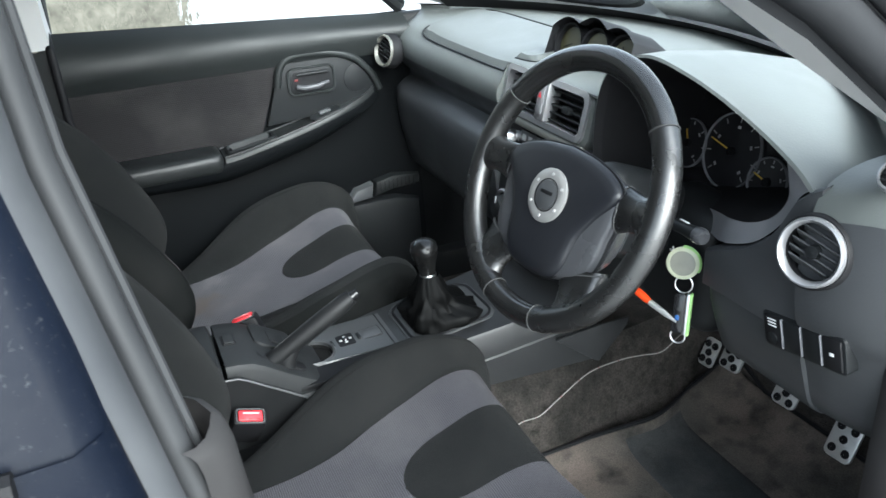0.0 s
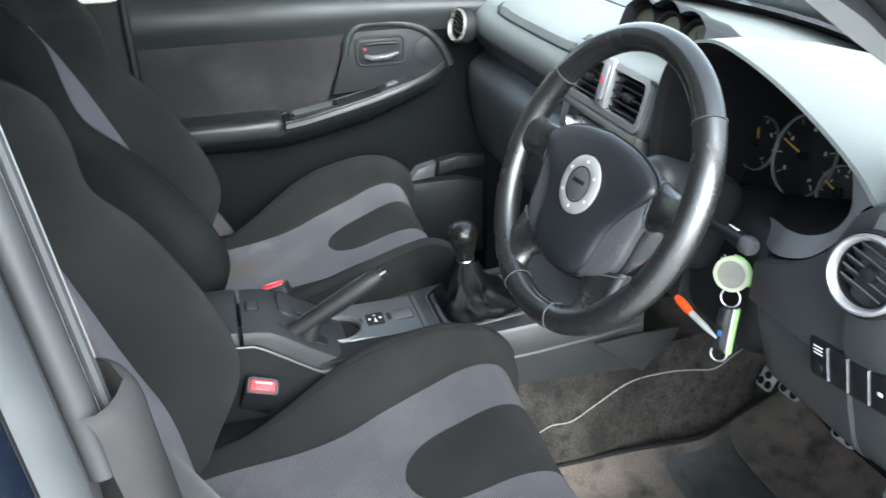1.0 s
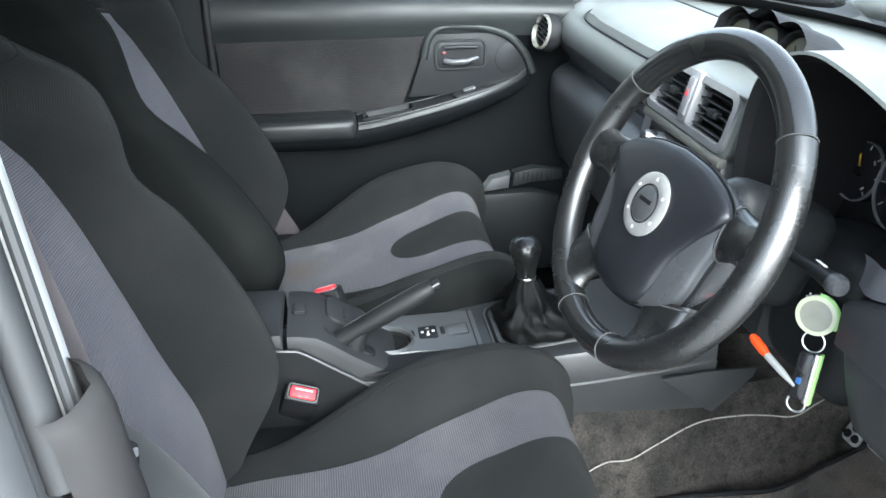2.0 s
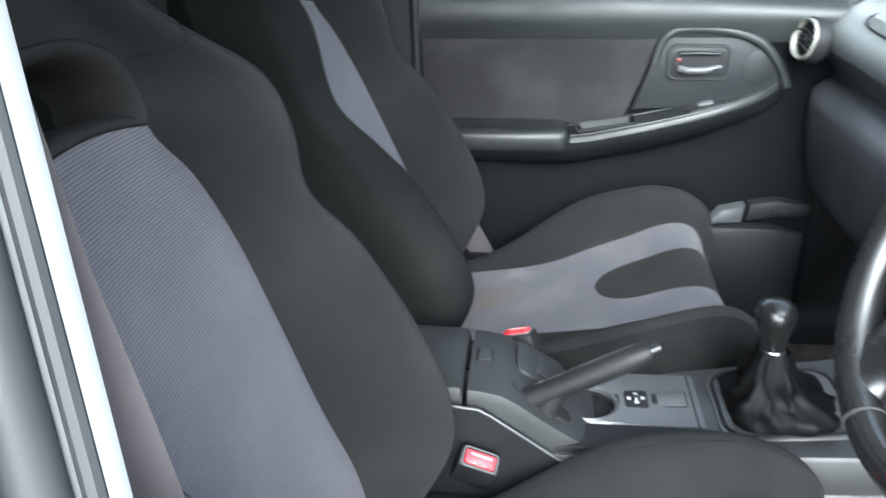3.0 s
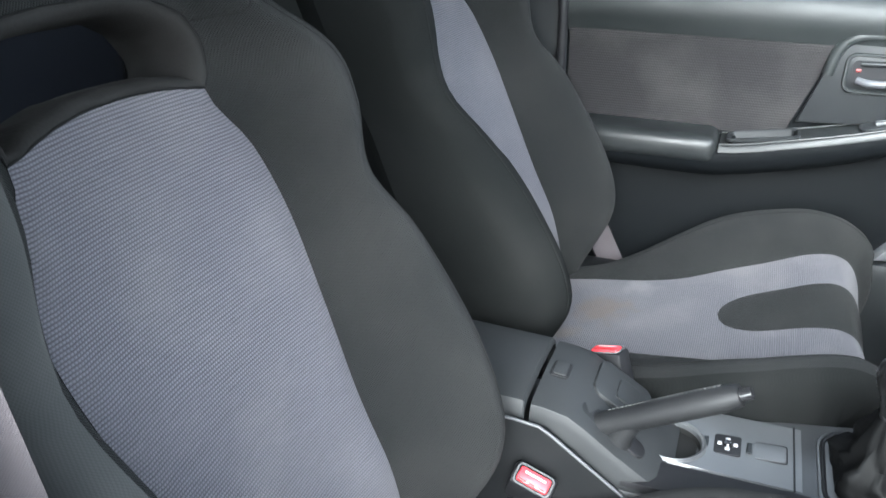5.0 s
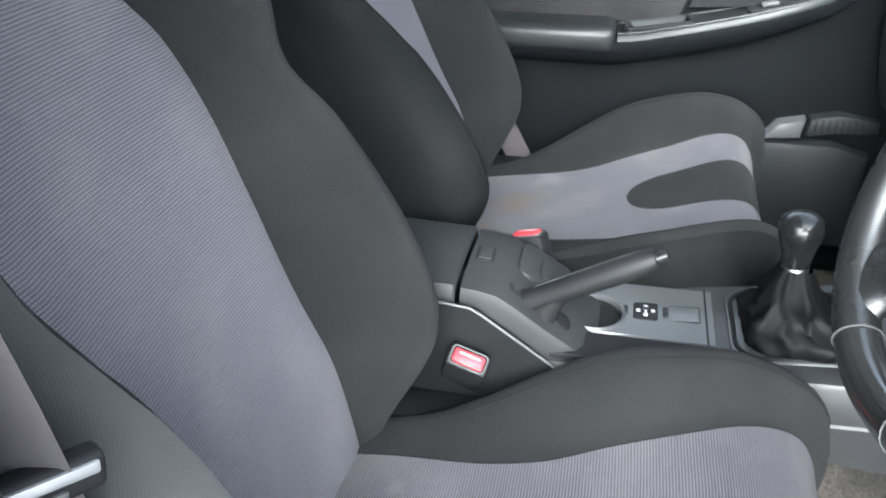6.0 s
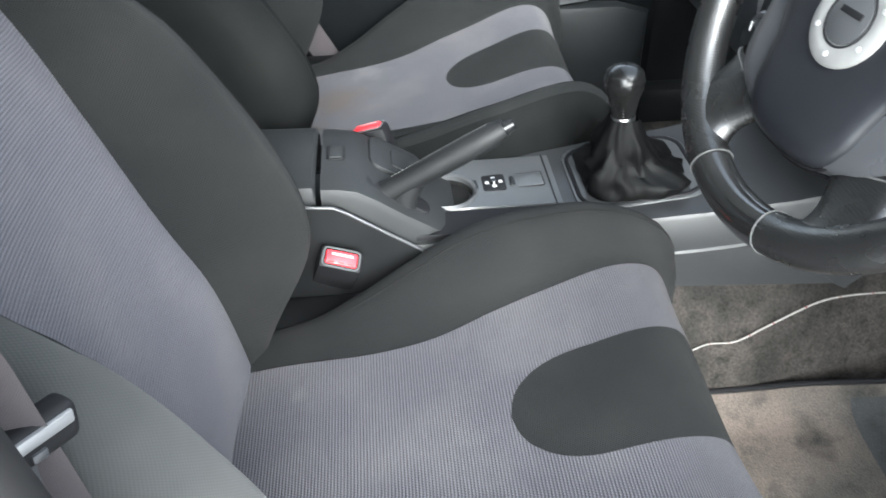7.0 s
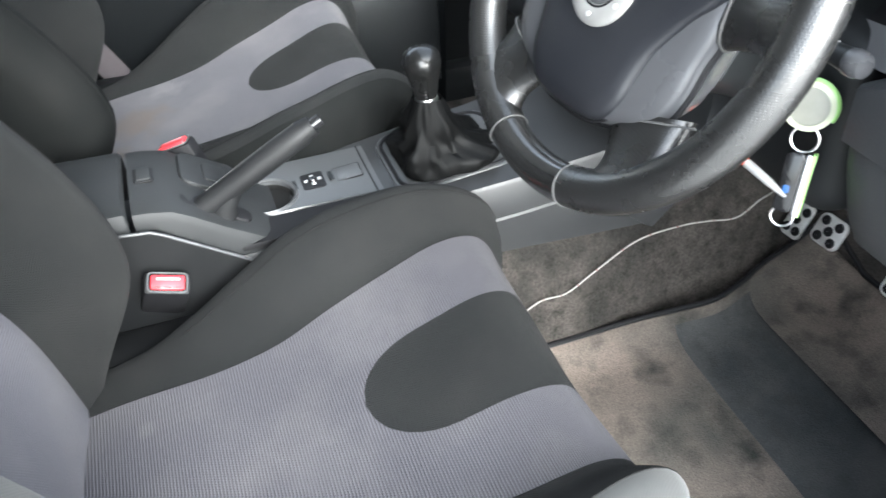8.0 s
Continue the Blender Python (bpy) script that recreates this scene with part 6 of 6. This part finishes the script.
for k, (z, o) in enumerate(((0.30, 0.0), (0.6, 0.0), (0.75, 0.0), (0.85, 0.0), (0.89, 0.0), (0.92, 0.0), (0.945, 0.0), (0.956, -0.001), (0.962, -0.004), (0.965, -0.009))):
    f = 0.10 * (0.96 - max(z, 0.7))
    row = []
    for q, (x, y) in enumerate(((0.724, -0.010), (0.722, 0.000), (0.717, 0.008), (0.708, 0.013), (0.697, 0.015), (0.685, 0.013), (0.674, 0.007), (0.666, -0.002), (0.662, -0.014), (0.660, -0.06), (0.664, -0.20))):
        up = max(0.0, (z - 0.89) / 0.075)
        ragged = 0.006 * noise.noise(Vector((x * 120, 0.0, 5.0))) + (0.010 * (0.717 - x) / 0.05 if x > 0.66 else 0.010)
        row.append((x - 0.4 * f + (0.55 * o if x > 0.69 else -0.55 * o), y + f + o + 0.0015 * noise.noise(Vector((x * 60, z * 40, 1.0))), z + ragged * up))
    low_trim.append(row)
part("lower_trim", sheet(low_trim), M_SCUFFED, pillar, "scuffed grey-brown lower trim with a ragged top", 60)
rear = thing("rear_door", "dirty dark blue rear door with black window trim", "car door")
part("door_skin", sheet([[lean(x, y, z) for x, y in ((0.738, -0.062), (0.748, -0.056), (0.762, -0.060), (0.776, -0.075), (0.782, -0.16), (0.785, -0.40), (0.78, -0.9))] for z in (0.25, 0.6, 0.95, 1.02)]), M_PAINT, rear)
part("window_frame", sheet([[lean(x - 0.15 * (z - 1.0), y, z) for x, y in ((0.738, -0.062), (0.748, -0.056), (0.762, -0.060), (0.774, -0.075), (0.774, -0.150), (0.765, -0.155))] for z in (1.015, 1.2, 1.40)]), M_PAINT, rear)
part("belt_strip", tube([(0.780, -0.10, 1.018), (0.785, -0.40, 1.020), (0.78, -0.9, 1.03)], 0.009, 8), M_BLACK, rear)
sill = part("sill", block((0.66, -0.10, 0.24), (0.76, 1.0, 0.33), 0.02), M_PAINT, body)
# seat belt
belt = thing("seat_belt", "mauve-grey seat belt webbing hanging from the pillar", "seat belt")
webz = (1.20, 1.12, 1.05, 0.98, 0.90, 0.80, 0.65, 0.45)
part("webbing", sheet([[(0.620 - 0.10 * max(0.0, z - 1.05) - 0.12 * max(0.0, 0.92 - z) + 0.012 * k, -0.012 - 0.19 * max(0.0, z - 0.92) - 0.045 * k + 0.003 * math.sin(math.pi * k), z) for k in (0.0, 0.25, 0.5, 0.75, 1.0)] for z in webz], [[(0.047 * k, z) for k in (0.0, 0.25, 0.5, 0.75, 1.0)] for z in webz]), M_BELT, belt)
TG = pose(0.622, -0.029, 0.850, 0, 0, 146) @ pose(0, 0, 0, 0, 8, 0)
tg = part("belt_tongue", block((-0.034, -0.008, -0.011), (0.034, 0.008, 0.011), 0.005, TG, segments=3), M_BLACK, belt, "black belt tongue")
part("tongue_edge", block((-0.030, -0.0095, 0.001), (0.030, -0.0060, 0.0085), 0.0015, TG), M_SILVER, tg, "bare metal edge")
part("tongue_rivet", block((-0.020, -0.0098, -0.007), (-0.012, -0.0065, -0.002), 0.001, TG), M_SPOKE, tg)
part("tongue_rivet", block((0.006, -0.0098, -0.007), (0.014, -0.0065, -0.002), 0.001, TG), M_SPOKE, tg)
part("tongue_blade", block((-0.012, -0.0015, -0.055), (0.012, 0.0015, -0.008), 0.001, TG), M_SPOKE, tg)

# ---- loose things ----
tool = thing("small_screwdriver", "small screwdriver with orange handle under the column", "screwdriver")
part("handle", tube([(0.335, 0.618, 0.728), (0.342, 0.619, 0.726), (0.356, 0.621, 0.722), (0.366, 0.622, 0.720)], [0.004, 0.0058, 0.0058, 0.004], 14), M_ORANGE, tool, "bright orange handle")
part("shaft", tube([(0.366, 0.622, 0.720), (0.395, 0.625, 0.716), (0.415, 0.628, 0.712)], [0.0045, 0.004, 0.0015], 12), M_ALU, tool, "polished steel shaft")
flap = thing("loose_trim_panel", "loose grey trim panel hanging beside the tunnel", "trim panel")
part("panel", slab([(0.612, 0.530), (0.690, 0.536), (0.762, 0.536), (0.757, 0.520), (0.700, 0.461), (0.690, 0.466)], 0.004, Matrix(((0, 0, 1, 0.128), (1, 0, 0, 0), (0, 1, 0, 0), (0, 0, 0, 1))), 0.001), M_TUNNEL, flap)
strap = thing("seat_belt", "grey lap belt strap beside the passenger seat", "seat belt")
sp = [(-0.640, -0.13, 0.80), (-0.632, -0.06, 0.66), (-0.625, -0.01, 0.56), (-0.618, 0.045, 0.46)]
part("webbing", sheet([[(x, y - 0.022, z - 0.008), (x, y + 0.022, z + 0.008)] for x, y, z in sp], [[(0, p[2]), (0.046, p[2])] for p in sp]), M_BELT, strap)
part("belt_tongue", block((-0.004, -0.028, -0.006), (0.006, 0.028, 0.006), 0.002, pose(-0.624, -0.01, 0.555, 20, 0, 0)), M_BLACK, strap)
